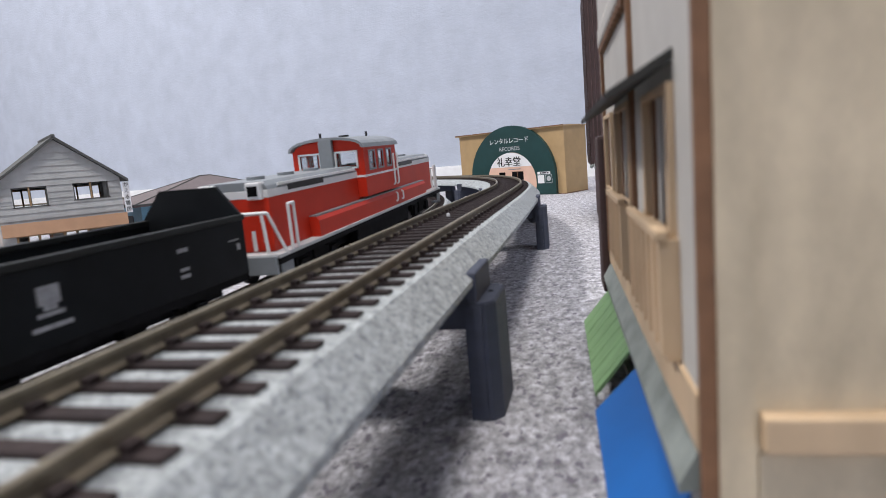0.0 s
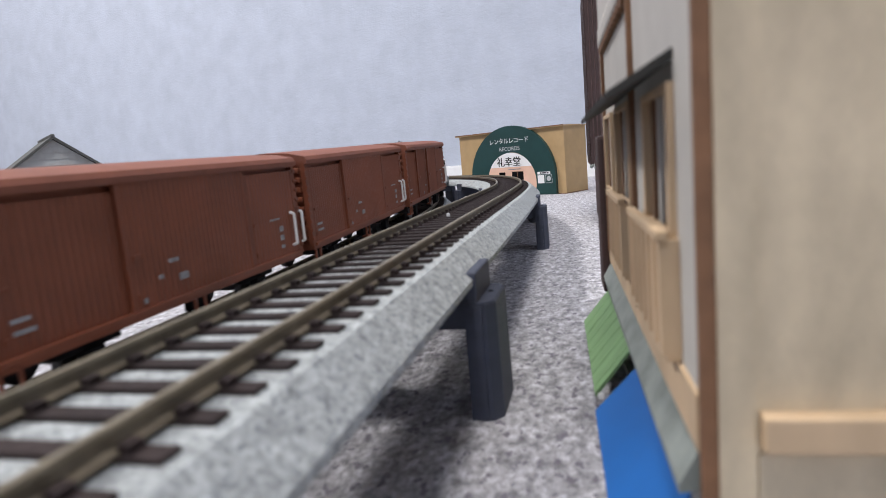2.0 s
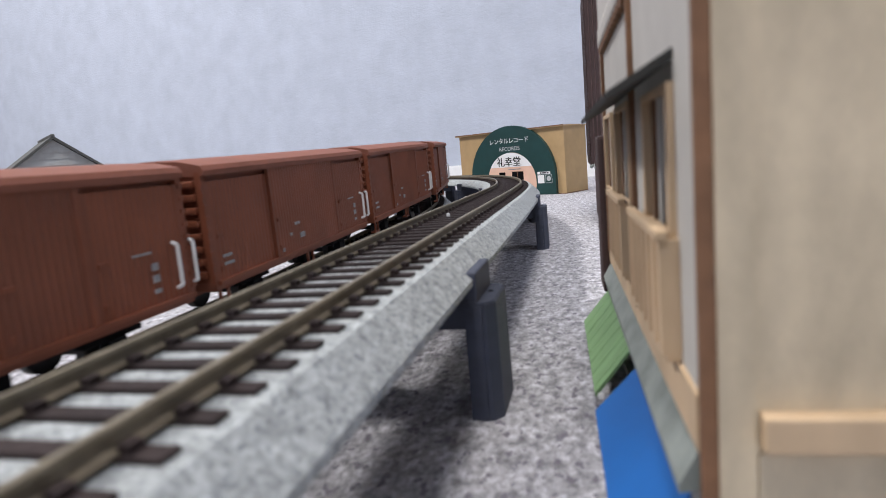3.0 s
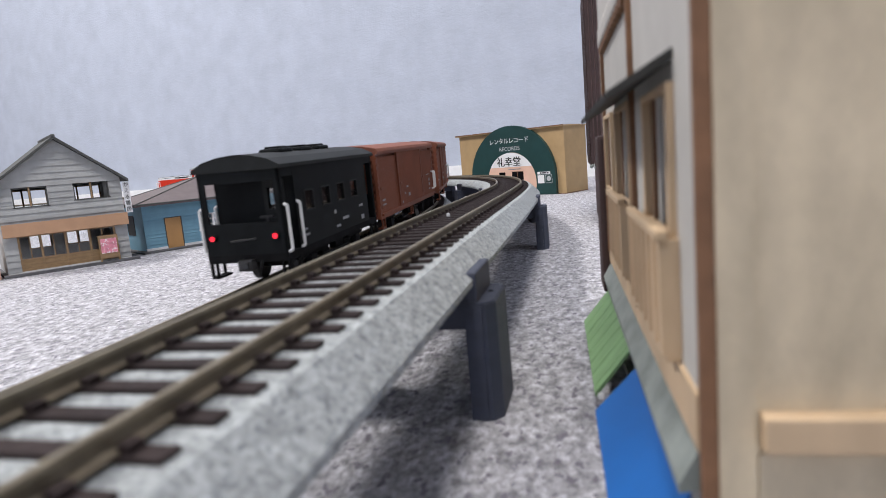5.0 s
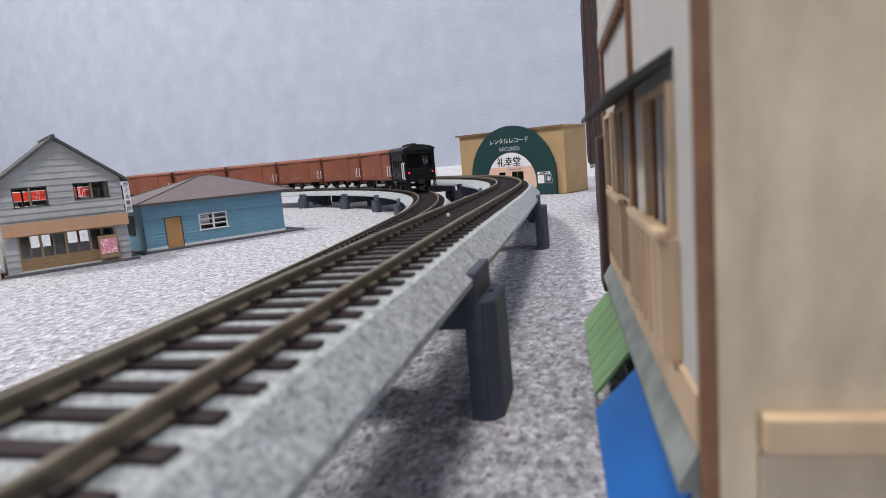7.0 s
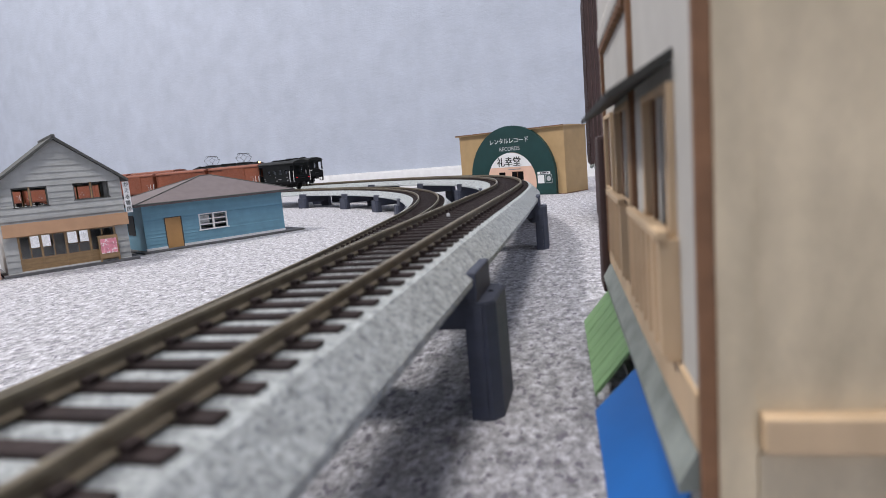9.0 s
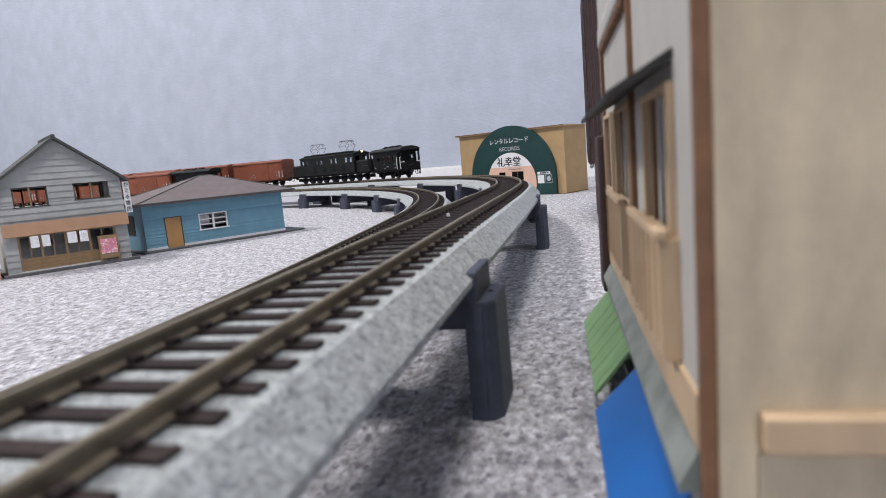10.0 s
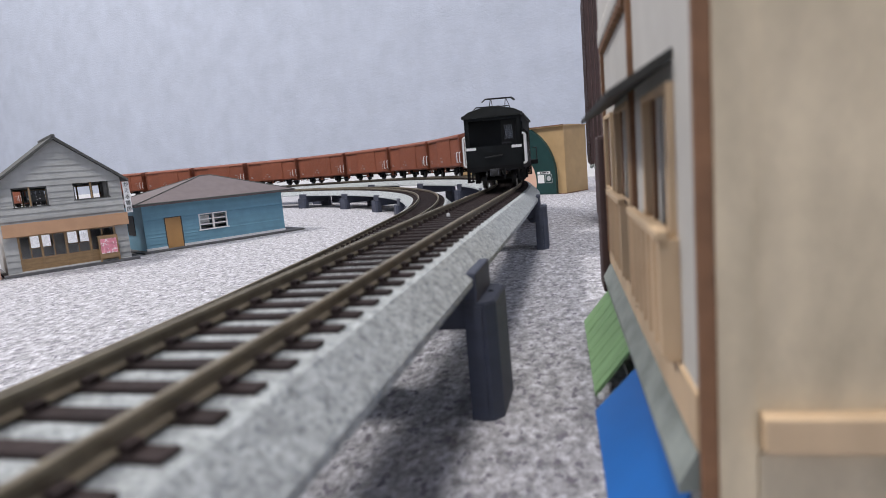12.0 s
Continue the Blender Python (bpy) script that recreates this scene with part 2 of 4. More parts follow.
# ---- tracks ----
def track(inner):
    nm = "inner" if inner else "outer"
    top = new("model_railway_track")
    tagged(top, f"grey-ballasted {nm} model railway track with brown sleepers", "railway track", "model railway tracks", "structure")
    bed = [(-20.5, -9.5), (-20.5, -8.2), (-15.2, -3.0), (15.2, -3.0), (20.5, -8.2), (20.5, -9.5), (18.5, -9.5), (17, -6.5), (-17, -6.5), (-18.5, -9.5)]
    S0, S1 = -1300, 4400
    part("roadbed", sweep(bed, inner, S0, S1, 16), BALLAST, top, "speckled grey plastic ballast roadbed")
    for side in (-1, 1):
        c = side * 8.4
        web = [(c - 0.95, -2.5), (c - 0.95, -2.15), (c - 0.25, -1.8), (c - 0.25, -0.6), (c + 0.25, -0.6), (c + 0.25, -1.8), (c + 0.95, -2.15), (c + 0.95, -2.5)]
        r = part("rail", sweep(web, inner, S0, S1, 12), RAIL, top, "brownish tarnished metal rail")
        head = [(c - 0.38, -0.6), (c - 0.38, -0.1), (c - 0.28, 0), (c + 0.28, 0), (c + 0.38, -0.1), (c + 0.38, -0.6)]
        part("rail_head", sweep(head, inner, S0, S1, 12), RAILTOP, r)
    tie = bmesh.new()
    box(tie, -13.4, -1.25, -3.6, 13.4, 1.25, -2.4)
    for c in (-8.4, 8.4):
        for d in (-1.35, 1.35):
            box(tie, c + d - 0.6, -0.85, -2.5, c + d + 0.6, 0.85, -1.55)
    first = part("sleeper", tie, TIE, top)
    pitch = 6.83
    rest = bmesh.new()
    k0 = 0
    for i in range(int(S0 / pitch), int(S1 / pitch)):
        s = i * pitch
        x, y, z, a = line(s, inner)
        m = pose(x / 1000, y / 1000, z / 1000, 0, 0, math.degrees(a))
        if -30 <= s < 1980:
            o = first if k0 == 0 else new("sleeper", first.data)
            o.parent = top
            o.matrix_basis = m
            k0 += 1
        else:
            m.translation = m.translation * 1000
            r = bmesh.ops.create_cube(rest, size=1, matrix=m @ Matrix.LocRotScale((0, 0, -3.0), None, (26.8, 2.5, 1.15)))
    if not inner:
        x, y, z, a = line(172, False, -2.5)
        part("stone_chip", boxes((x - 0.5, y - 0.5, z - 2.5, x + 0.5, y + 0.6, z - 1.3), bev=0.2), WHITE, top, "white stone chip between the rails")
    o = part("further_sleepers", rest, TIE, top)
    o["kind"] = "stuff"
    return top


def pier_parts(h):
    """A printed viaduct pier, h high to the underside of the roadbed, across x: two deep columns with shoulders under a beam."""
    top = new("viaduct_pier")
    z = h - 3.6
    for sx in (-1, 1):
        sec = [(18.3, -10.5), (23.2, -10.5), (25.2, -8.0), (25.2, 8.0), (23.2, 10.5), (18.3, 10.5)]
        bm = bmesh.new()
        lo = [bm.verts.new((sx * x, y, 0)) for x, y in sec]
        hi = [bm.verts.new((sx * (18.3 + (x - 18.3) * 0.95), y * 0.97, z)) for x, y in sec]
        bm.faces.new(lo)
        bm.faces.new(hi[::-1])
        for i in range(6):
            bm.faces.new((lo[i], lo[(i + 1) % 6], hi[(i + 1) % 6], hi[i]))
        bmesh.ops.bevel(bm, geom=[e for e in bm.edges if all(v.co.z > z - 0.1 for v in e.verts)], offset=0.35, segments=2, affect="EDGES")
        col = part("column", bm, PIER, top)
        part("column_rib", boxes((sx * 20.4, -10.9, 0, sx * 22.2, -10.3, z - 0.8)), PIER, col)
        part("clip", boxes((sx * 18.4, -9.4, z - 2, sx * 21.2, 9.4, h + 2.8), bev=0.5), PIER, top)
        part("screw_hole", rod(bmesh.new(), (sx * 22.4, 1.5, z - 0.3), (sx * 22.4, 1.5, z + 0.06), 0.8, 10), INK, col)
    part("crossbeam", boxes((-18.5, -8.5, h - 10, 18.5, 8.5, h - 0.3), bev=0.6), PIER, top)
    return top


def piers():
    for inner, rows in ((False, (-140, 97, 330, 468, 610, 765, 920, 1075, 1230, 1400, 1600, 1850, 2150, 2500, 2900, 3300, 3700, 4100, -350, -600, -900, -1200)),
                        (True, (-30, 100, 230, 360, 490, 620, 750, 880, 1020, 1160, 1300, 1450, 1650, 1900, 2200, 2550, 2950, 3350, 3750, 4150, -250, -500, -800, -1100))):
        for s in rows:
            x, y, z, a = line(s, inner)
            p = at(pier_parts(z - 9.6), x, y, 0, math.degrees(a))
            tagged(p, "slate-blue plastic viaduct pier standing on the grey carpet", "viaduct pier", "viaduct piers")


track(False)
track(True)
piers()


# ---- rolling stock: local y forward, x right, z from rail level ----
def wheelset(top, y, r=5.4):
    for sx in (-1, 1):
        part("wheel", rod(bmesh.new(), (sx * 7.2, y, r), (sx * 9.6, y, r), r, 20), STEEL, top)
        part("axle_box", boxes((sx * 11.0, y - 2.6, 3.2, sx * 13.8, y + 2.6, 8.4), (sx * 10.6, y - 8.5, 8.0, sx * 12.8, y + 8.5, 9.6), (sx * 10.8, y - 4.4, 8.2, sx * 12.4, y + 4.4, 12.2), bev=0.35), DARK, top)
    part("axle", rod(bmesh.new(), (-11, y, r), (11, y, r), 1.0, 8), STEEL, top)


def coupler(top, y0, y1):
    s = 1 if y1 > y0 else -1
    part("coupler", boxes((-1.6, min(y0, y1), 8.2, 1.6, max(y0, y1) - 0.3, 10.8), (-2.6, y1 - s * 4.2, 7.6, 2.6, y1 - s * 0.6, 11.4), bev=0.4), STEEL, top)


def ribbed(sx, x, y0, y1, z0, z1, pitch=1.75, deep=0.24):
    """A corrugated door panel: outer face at x, its ribs upright."""
    n = max(3, int((y1 - y0) / pitch) * 2)
    outline = [(sx * (x - 0.9), y0), (sx * (x - 0.9), y1)]
    for i in range(n, -1, -1):
        outline.append((sx * (x + (deep if i % 2 else 0.0)), y0 + (y1 - y0) * i / n))
    bm = bmesh.new()
    lo = [bm.verts.new((a, b, z0)) for a, b in outline]
    hi = [bm.verts.new((a, b, z1)) for a, b in outline]
    bm.faces.new(lo)
    bm.faces.new(hi[::-1])
    for i in range(len(lo)):
        j = (i + 1) % len(lo)
        bm.faces.new((lo[i], lo[j], hi[j], hi[i]))
    return bm


def box_wagon(gap=None):
    """A covered wagon; gap: end of the first door, and the start and end of the open doorway."""
    top = new("covered_wagon")
    L = 57.3
    tagged(top, "red-brown covered goods wagon " + ("with its sliding door ajar" if gap else "with white handrails, on the track"), "goods wagon", "covered wagons of a goods train")
    part("floor_board", boxes((-14.6, -L + 0.8, 12.0, 14.6, L - 0.8, 13.0)), BROWN, top)
    part("roof", prism([(-17.0, 41.3), (-17.2, 42.6), (-16.4, 43.9), (-10, 45.4), (0, 46.1), (10, 45.4), (16.4, 43.9), (17.2, 42.6), (17.0, 41.3)], -L - 0.4, L + 0.4), BROWNROOF, top, "dusty red-brown arched roof")
    part("sill", boxes((-15.9, -L, 10.4, 15.9, L, 12.6), (-5, -L + 2, 7.8, 5, L - 2, 10.5)), BROWN, top)
    for sx in (-1, 1):
        doors = [(-L + 1.6, -24.4, 15.4, 39.6), (-24.0, 26.0, 16.3, 41.0), (26.4, L - 1.6, 15.9, 39.8)]
        hole = []
        if gap and sx > 0:
            doors = [(-L + 1.6, gap[0] - 0.4, 15.4, 39.6), (gap[0], gap[1], 16.3, 41.0), (gap[2], 26.0, 16.3, 41.0), (26.4, L - 1.6, 15.9, 39.8)]
            hole = [(gap[1] - 0.5, 13.2, gap[2] + 0.5, 40.6)]
        part("side_wall", holed(-L + 0.8, L - 0.8, 12.6, 42.0, hole, sx * 13.2, sx * 14.0, True), BROWN, top)
        for a, b, x, z1 in doors:
            if sx < 0:
                a, b = -b, -a
            d = part("sliding_door", ribbed(sx, x, a, b, 12.9, z1), BROWN, top)
            for y in (a + 0.6, b - 0.6):
                part("stile", boxes((sx * (x - 0.2), y - 0.6, 13.0, sx * (x + 0.34), y + 0.6, z1 - 0.1)), BROWN, d)
            part("latch", boxes((sx * (x + 0.2), a + 2.0, 24.2, sx * (x + 0.7), a + 4.6, 25.2), (sx * (x + 0.2), a + 2.0, 15.0, sx * (x + 0.6), a + 3.0, 16.4)), BROWN, d)
        part("door_rail", boxes((sx * 14.0, -L + 1, 41.0, sx * 16.9, L - 1, 41.6), (sx * 14.0, -L + 1, 11.8, sx * 17.0, L - 1, 12.9)), BROWN, top)
        for y, x in ((L - 6.0, 16.2), (L + 0.6, 15.6)):
            part("handrail", wire([(sx * x, sx * y, 15.2), (sx * (x + 1.5), sx * y, 15.8), (sx * (x + 1.5), sx * y, 25.6), (sx * x, sx * y, 26.2)], 0.5), CREAM, top, "white handrail")
        bm = bmesh.new()
        for y, z, w, h, x in ((-50, 19.0, 4, 0.8, 15.6), (-49.5, 16.8, 4.6, 0.8, 15.6), (-9, 21.9, 3.4, 0.9, 16.5), (-6, 17.5, 3.2, 1.7, 16.5), (-14, 18.8, 1.4, 1.0, 16.5), (-20, 14.6, 1.0, 1.2, 16.5), (41, 25.0, 6, 0.5, 16.1), (44.5, 21.6, 2.0, 1.7, 16.1), (44.5, 18.8, 2.0, 1.7, 16.1), (44.5, 15.9, 2.0, 1.0, 16.1)):
            if not (gap and sx > 0 and gap[1] - 2 < y < gap[2] + 2):
                box(bm, sx * x, sx * y - w / 2, z - h / 2, sx * (x + 0.32), sx * y + w / 2, z + h / 2)
        part("stencilling", bm, MARK, top, "small pale stencilled marks")["kind"] = "stuff"
        for y in (-L + 3.5, 0.0):
            part("step", boxes((sx * 13.5, sx * y - 2.5, 5.6, sx * 16.0, sx * y + 2.5, 6.4), (sx * 15.2, sx * y - 2.3, 6, sx * 15.9, sx * y - 1.6, 11), (sx * 15.2, sx * y + 1.6, 6, sx * 15.9, sx * y + 2.3, 11)), BROWN, top)
        part("brake_rigging", boxes((sx * 12.0, -12, 5.5, sx * 13.0, 12, 6.6), (sx * 9.0, 2, 6, sx * 12, 9, 10.4), (sx * 12.2, -1, 6, sx * 13.4, 1.2, 11)), DARK, top)
    for sy in (-1, 1):
        part("end_wall", boxes((-15.2, sy * (L - 1.0), 12.4, 15.2, sy * (L - 0.2), 42.4)), BROWN, top)
        for i in range(8):
            z = 15.0 + i * 3.45
            part("end_rib", boxes((-14.0, sy * (L - 0.9), z - 0.95, 14.0, sy * (L + 1.3), z + 0.95), bev=0.5), BROWN, top)
        for sx in (-1, 1):
            part("corner_post", boxes((sx * 16.0, sy * (L - 1.2), 12, sx * 14.3, sy * (L + 0.5), 42.2)), BROWN, top)
            bm = bmesh.new()
            for i in range(9):
                box(bm, sx * 15.9, sy * (L - 0.9), 14.0 + i * 3.1, sx * 16.4, sy * (L + 0.7), 15.1 + i * 3.1)
            part("corner_bracket", bm, BROWN, top)["kind"] = "stuff"
        coupler(top, sy * (L - 2), sy * (L + 4.8))
        wheelset(top, sy * 33.0)
    return top


def open_wagon():
    top = new("open_wagon")
    tagged(top, "matt black open goods wagon with tall pointed ends", "goods wagon")
    L = 48.0
    for sx in (-1, 1):
        part("side_wall", boxes((sx * 14.9, -L, 12, sx * 16.2, L, 28.0), bev=0.3), BLACK, top)
        part("top_rail", boxes((sx * 14.6, -L, 27.6, sx * 16.9, L, 29.2), bev=0.3), SOOT, top)
        bm = bmesh.new()
        for y, z, w, h in ((-19, 22.0, 5, 3.6), (-19, 19.8, 3, 1.4), (-19, 18.4, 6, 0.8), (-19, 16.0, 9, 0.9), (20, 23.5, 4, 1.0), (20, 18.7, 3.4, 0.8), (20, 17.0, 3.6, 0.9), (42, 22.5, 5, 0.4), (44, 20.4, 1.6, 1.8), (-38, 19, 3, 1.2), (-42, 16, 5, 0.9)):
            box(bm, sx * 16.1, y - w / 2, z - h / 2, sx * 16.35, y + w / 2, z + h / 2)
        part("stencilling", bm, MARK, top, "pale stencilled marks")["kind"] = "stuff"
        part("brake_rigging", boxes((sx * 12.0, -14, 5.5, sx * 13.0, 14, 6.6), (sx * 9.0, 2, 6, sx * 12, 9, 10.4)), DARK, top)
    for sy in (-1, 1):
        part("end_wall", prism([(-16, 12), (16, 12), (16, 29.5), (9.5, 37.5), (-9.5, 37.5), (-16, 29.5)], sy * (L - 1.3), sy * L), BLACK, top)
        coupler(top, sy * (L - 2), sy * (L + 4))
        wheelset(top, sy * 28)
    part("brake_cylinder", rod(bmesh.new(), (-6, -6, 7.0), (-6, 8, 7.0), 3.2, 14), DARK, top)
    part("underframe", boxes((-9, -L + 4, 6.2, 9, L - 4, 10.2)), DARK, top)
    part("deck", boxes((-15, -L + 1, 11, 15, L - 1, 13.5)), DARK, top)
    part("sill", boxes((-15.9, -L, 10.0, 15.9, L, 12.3), (-5, -L + 2, 7.8, 5, L - 2, 10.4)), DARK, top)
    return top


def bogie(top, y, wb=27, axles=2):
    for k in range(axles):
        yy = y + (k - (axles - 1) / 2) * wb / max(1, axles - 1)
        for sx in (-1, 1):
            part("wheel", rod(bmesh.new(), (sx * 7.2, yy, 5.6), (sx * 9.6, yy, 5.6), 5.6, 20), STEEL, top)
            part("axle_box", boxes((sx * 11.0, yy - 3, 3.2, sx * 14.0, yy + 3, 8.6), bev=0.4), DARK, top)
    for sx in (-1, 1):
        part("bogie_frame", boxes((sx * 10.6, y - wb / 2 - 5, 6.0, sx * 12.8, y + wb / 2 + 5, 9.4), (sx * 11, y - 5, 3.5, sx * 13.6, y + 5, 10.5), bev=0.4), DARK, top)


def diesel():
    top = new("diesel_locomotive")
    tagged(top, "red and white centre-cab model diesel locomotive with grey roofs", "locomotive")
    L = 114.0
    part("frame", boxes((-17.3, -L, 11.2, 17.3, L, 13.2)), DARK, top)
    part("deck", boxes((-17.5, -L, 13.2, 17.5, L, 14.4), bev=0.2), PALE, top, "light grey walkway edge")
    for y0, y1 in ((-108, -26), (22, 109)):
        nose = -1 if y0 < 0 else 1
        part("hood", boxes((-12.8, y0, 14.4, 12.8, y1, 32.6), bev=0.5), RED, top)
        part("stripe", boxes((-12.95, y0 - 0.15, 32.0, 12.95, y1 + 0.15, 34.6), bev=0.3), CREAM, top, "white waist band")
        part("hood_top", prism([(-12.9, 34.6), (12.9, 34.6), (12.3, 35.8), (10.2, 37.4), (-10.2, 37.4), (-12.3, 35.8)], y0, y1), GREY, top)
        for sx in (-1, 1):
            part("grille", boxes((sx * 12.9, y0 + 14, 33.2, sx * 13.15, y0 + 44, 35.4)), STEEL, top)
            part("hood_rail", boxes((sx * 12.6, y0 + 7, 35.4, sx * 13.4, y1 - 4, 36.3)), CREAM, top)
            yn = y0 if nose < 0 else y1
            lampb = part("headlight", boxes((sx * 8.4 - 2.6, yn - 1.8, 31.6, sx * 8.4 + 2.9, yn + 1.8, 37.2), bev=0.6), CREAM, top)
            part("lens", boxes((sx * 8.4 - 1.7, yn + nose * 1.5, 32.8, sx * 8.4 + 1.8, yn + nose * 1.95, 36.0)), INK, lampb)
        bm = bmesh.new()
        for k in range(3):
            yy = y0 + (y1 - y0) * (0.2 + 0.28 * k)
            rod(bm, (0, yy, 37.2), (0, yy, 38.5), 3.2, 16)
        part("roof_fan", bm, GREY, top)
    part("engine_casing", boxes((-12.8, -25.9, 14.4, 12.8, 21.9, 23.4)), RED, top)
    # cab
    crown = [(16 * math.cos(math.pi * k / 12), 45.2 + 4.2 * math.sin(math.pi * k / 12) ** 0.8) for k in range(13)]
    for sy, y in ((-1, -26), (1, 21)):
        part("cab_front", holed(-16, 16, 23.4, 45.2, [(-14, 36.6, -3, 44.0), (3, 36.6, 14, 44.0)], y, y + 1), RED, top)
        part("cab_gable", prism(crown, y, y + 1), RED, top)
    for sx in (-1, 1):
        part("cab_side", holed(-26, 22, 23.4, 45.6, [(-19.4, 35.4, -11.6, 43), (-6.4, 35.4, 0.4, 43), (6.6, 35.4, 13.4, 43)], sx * 16, sx * 17, True), RED, top)
    part("cab_floor", boxes((-16, -25, 23.5, 16, 21, 25.0)), DARK, top)
    outer = [(18.0 * math.cos(math.pi * k / 12), 45.1 + 5.6 * math.sin(math.pi * k / 12) ** 0.8) for k in range(13)]
    under = [(16.9 * math.cos(math.pi * k / 12), 45.1 + 4.3 * math.sin(math.pi * k / 12) ** 0.8) for k in range(12, -1, -1)]
    part("cab_roof", prism(outer + under, -28.5, 24.5), GREY, top, "grey arched cab roof")
    part("cab_band", boxes((-17.15, -26.15, 32.0, 17.15, 22.15, 33.0)), CREAM, top, "white band round the cab")
    for y0, y1 in ((-28.6, -25.9), (21.9, 24.6)):
        part("exhaust_duct", boxes((-3.1, y0, 36, 3.1, y1, 50.2), bev=0.4), GREY, top)
    for sy, y in ((-1, -26.2), (1, 22.2)):
        for sx in (-1, 1):
            wf = part("cab_window", boxes((sx * 3.3, y, 36.2, sx * 14.2, y + sy * 0.5, 37.0), (sx * 3.3, y, 43.4, sx * 14.2, y + sy * 0.5, 44.2), (sx * 3.3, y, 36.2, sx * 4.1, y + sy * 0.5, 44.2), (sx * 13.4, y, 36.2, sx * 14.2, y + sy * 0.5, 44.2)), CREAM, top)
            part("pane", boxes((sx * 4, y - 0.02, 36.8, sx * 13.5, y + sy * 0.2, 43.6)), GLASS, wf)
    for sx in (-1, 1):
        for y0, y1 in ((-20, -11), (-7, 1), (6, 14)):
            w = part("side_window", holed(y0 - 0.2, y1 + 0.2, 34.6, 43.8, [(y0 + 0.7, 35.5, y1 - 0.7, 42.9)], sx * 16.9, sx * 17.25, True), GREY, top)
            part("pane", boxes((sx * 16.5, y0 + 0.5, 35.4, sx * 16.6, y1 - 0.5, 43)), GLASS, w)
        part("cab_handrail", wire([(sx * 17.0, 14.5, 25), (sx * 18, 14.5, 26), (sx * 18, 14.5, 41)], 0.45), CREAM, top)
        part("cab_handrail", wire([(sx * 17.0, 20.5, 25), (sx * 18, 20.5, 26), (sx * 18, 20.5, 41)], 0.45), CREAM, top)
        part("side_tank", prism([(sx * 12.6, 14.4), (sx * 16.6, 14.4), (sx * 16.6, 20.2), (sx * 15.4, 21.8), (sx * 12.6, 21.8)], -80, 80), RED, top)
        part("tank_top", boxes((sx * 12.7, -80, 21.7, sx * 15.6, 80, 22.2)), GREY, top)
        part("fuel_tank", boxes((sx * 11, -40, 4.5, sx * 15.6, 40, 11.3), bev=0.8), DARK, top)
        part("side_hoop", wire([(sx * 17, 16, 16.4), (sx * 18, 16, 17), (sx * 18, 16, 20.4), (sx * 17, 16, 21)], 0.45), CREAM, top)
        part("side_hoop", wire([(sx * 17, 26, 16.4), (sx * 18, 26, 17), (sx * 18, 26, 20.4), (sx * 17, 26, 21)], 0.45), CREAM, top)
        for sy in (-1, 1):
            yb = sy * (L - 1.5)
            part("end_handrail", wire([(sx * 3.5, yb, 27.5), (sx * 14.0, yb, 27.5), (sx * 17.2, yb - sy * 4.5, 13.5)], 0.6), CREAM, top, "white end handrail")
            part("end_post", wire([(sx * 12.0, yb, 27.5), (sx * 13.0, yb, 12.5)], 0.6), CREAM, top)
            yc = sy * (L - 9.5)
            part("step_rail", wire([(sx * 17.4, yc, 14.4), (sx * 17.4, yc, 29.4), (sx * 17.4, yc - sy * 4, 29.4), (sx * 17.4, yc - sy * 4, 14.4)], 0.55), CREAM, top, "white looped handrail")
            part("step", boxes((sx * 13, sy * (L - 1), 5, sx * 17.2, sy * (L - 9), 6), (sx * 16.6, sy * (L - 1), 5, sx * 17.2, sy * (L - 9), 13)), GREY, top)
    part("underframe", boxes((-9.5, -100, 5.5, 9.5, 100, 11.3)), DARK, top)
    for sy in (-1, 1):
        part("buffer_beam", boxes((-16.5, sy * (L - 0.5), 8.0, 16.5, sy * (L + 1.0), 14.0), bev=0.3), GREY, top)
        part("tail_plate", boxes((8, sy * (L - 1.6), 15.6, 9.2, sy * (L - 1.2), 22)), CREAM, top)
        coupler(top, sy * L, sy * (L + 4.5))
        bogie(top, sy * 76)
    bogie(top, 0, 20)
    bm = wire([(-6, -18, 50), (-6, -18, 53)], 0.6)
    rod(bm, (4, 17, 50), (4, 17, 53), 0.6)
    rod(bm, (-4, 6, 50), (-4, 6, 51.8), 2.6, 14)
    part("roof_horn", bm, STEEL, top)
    return top


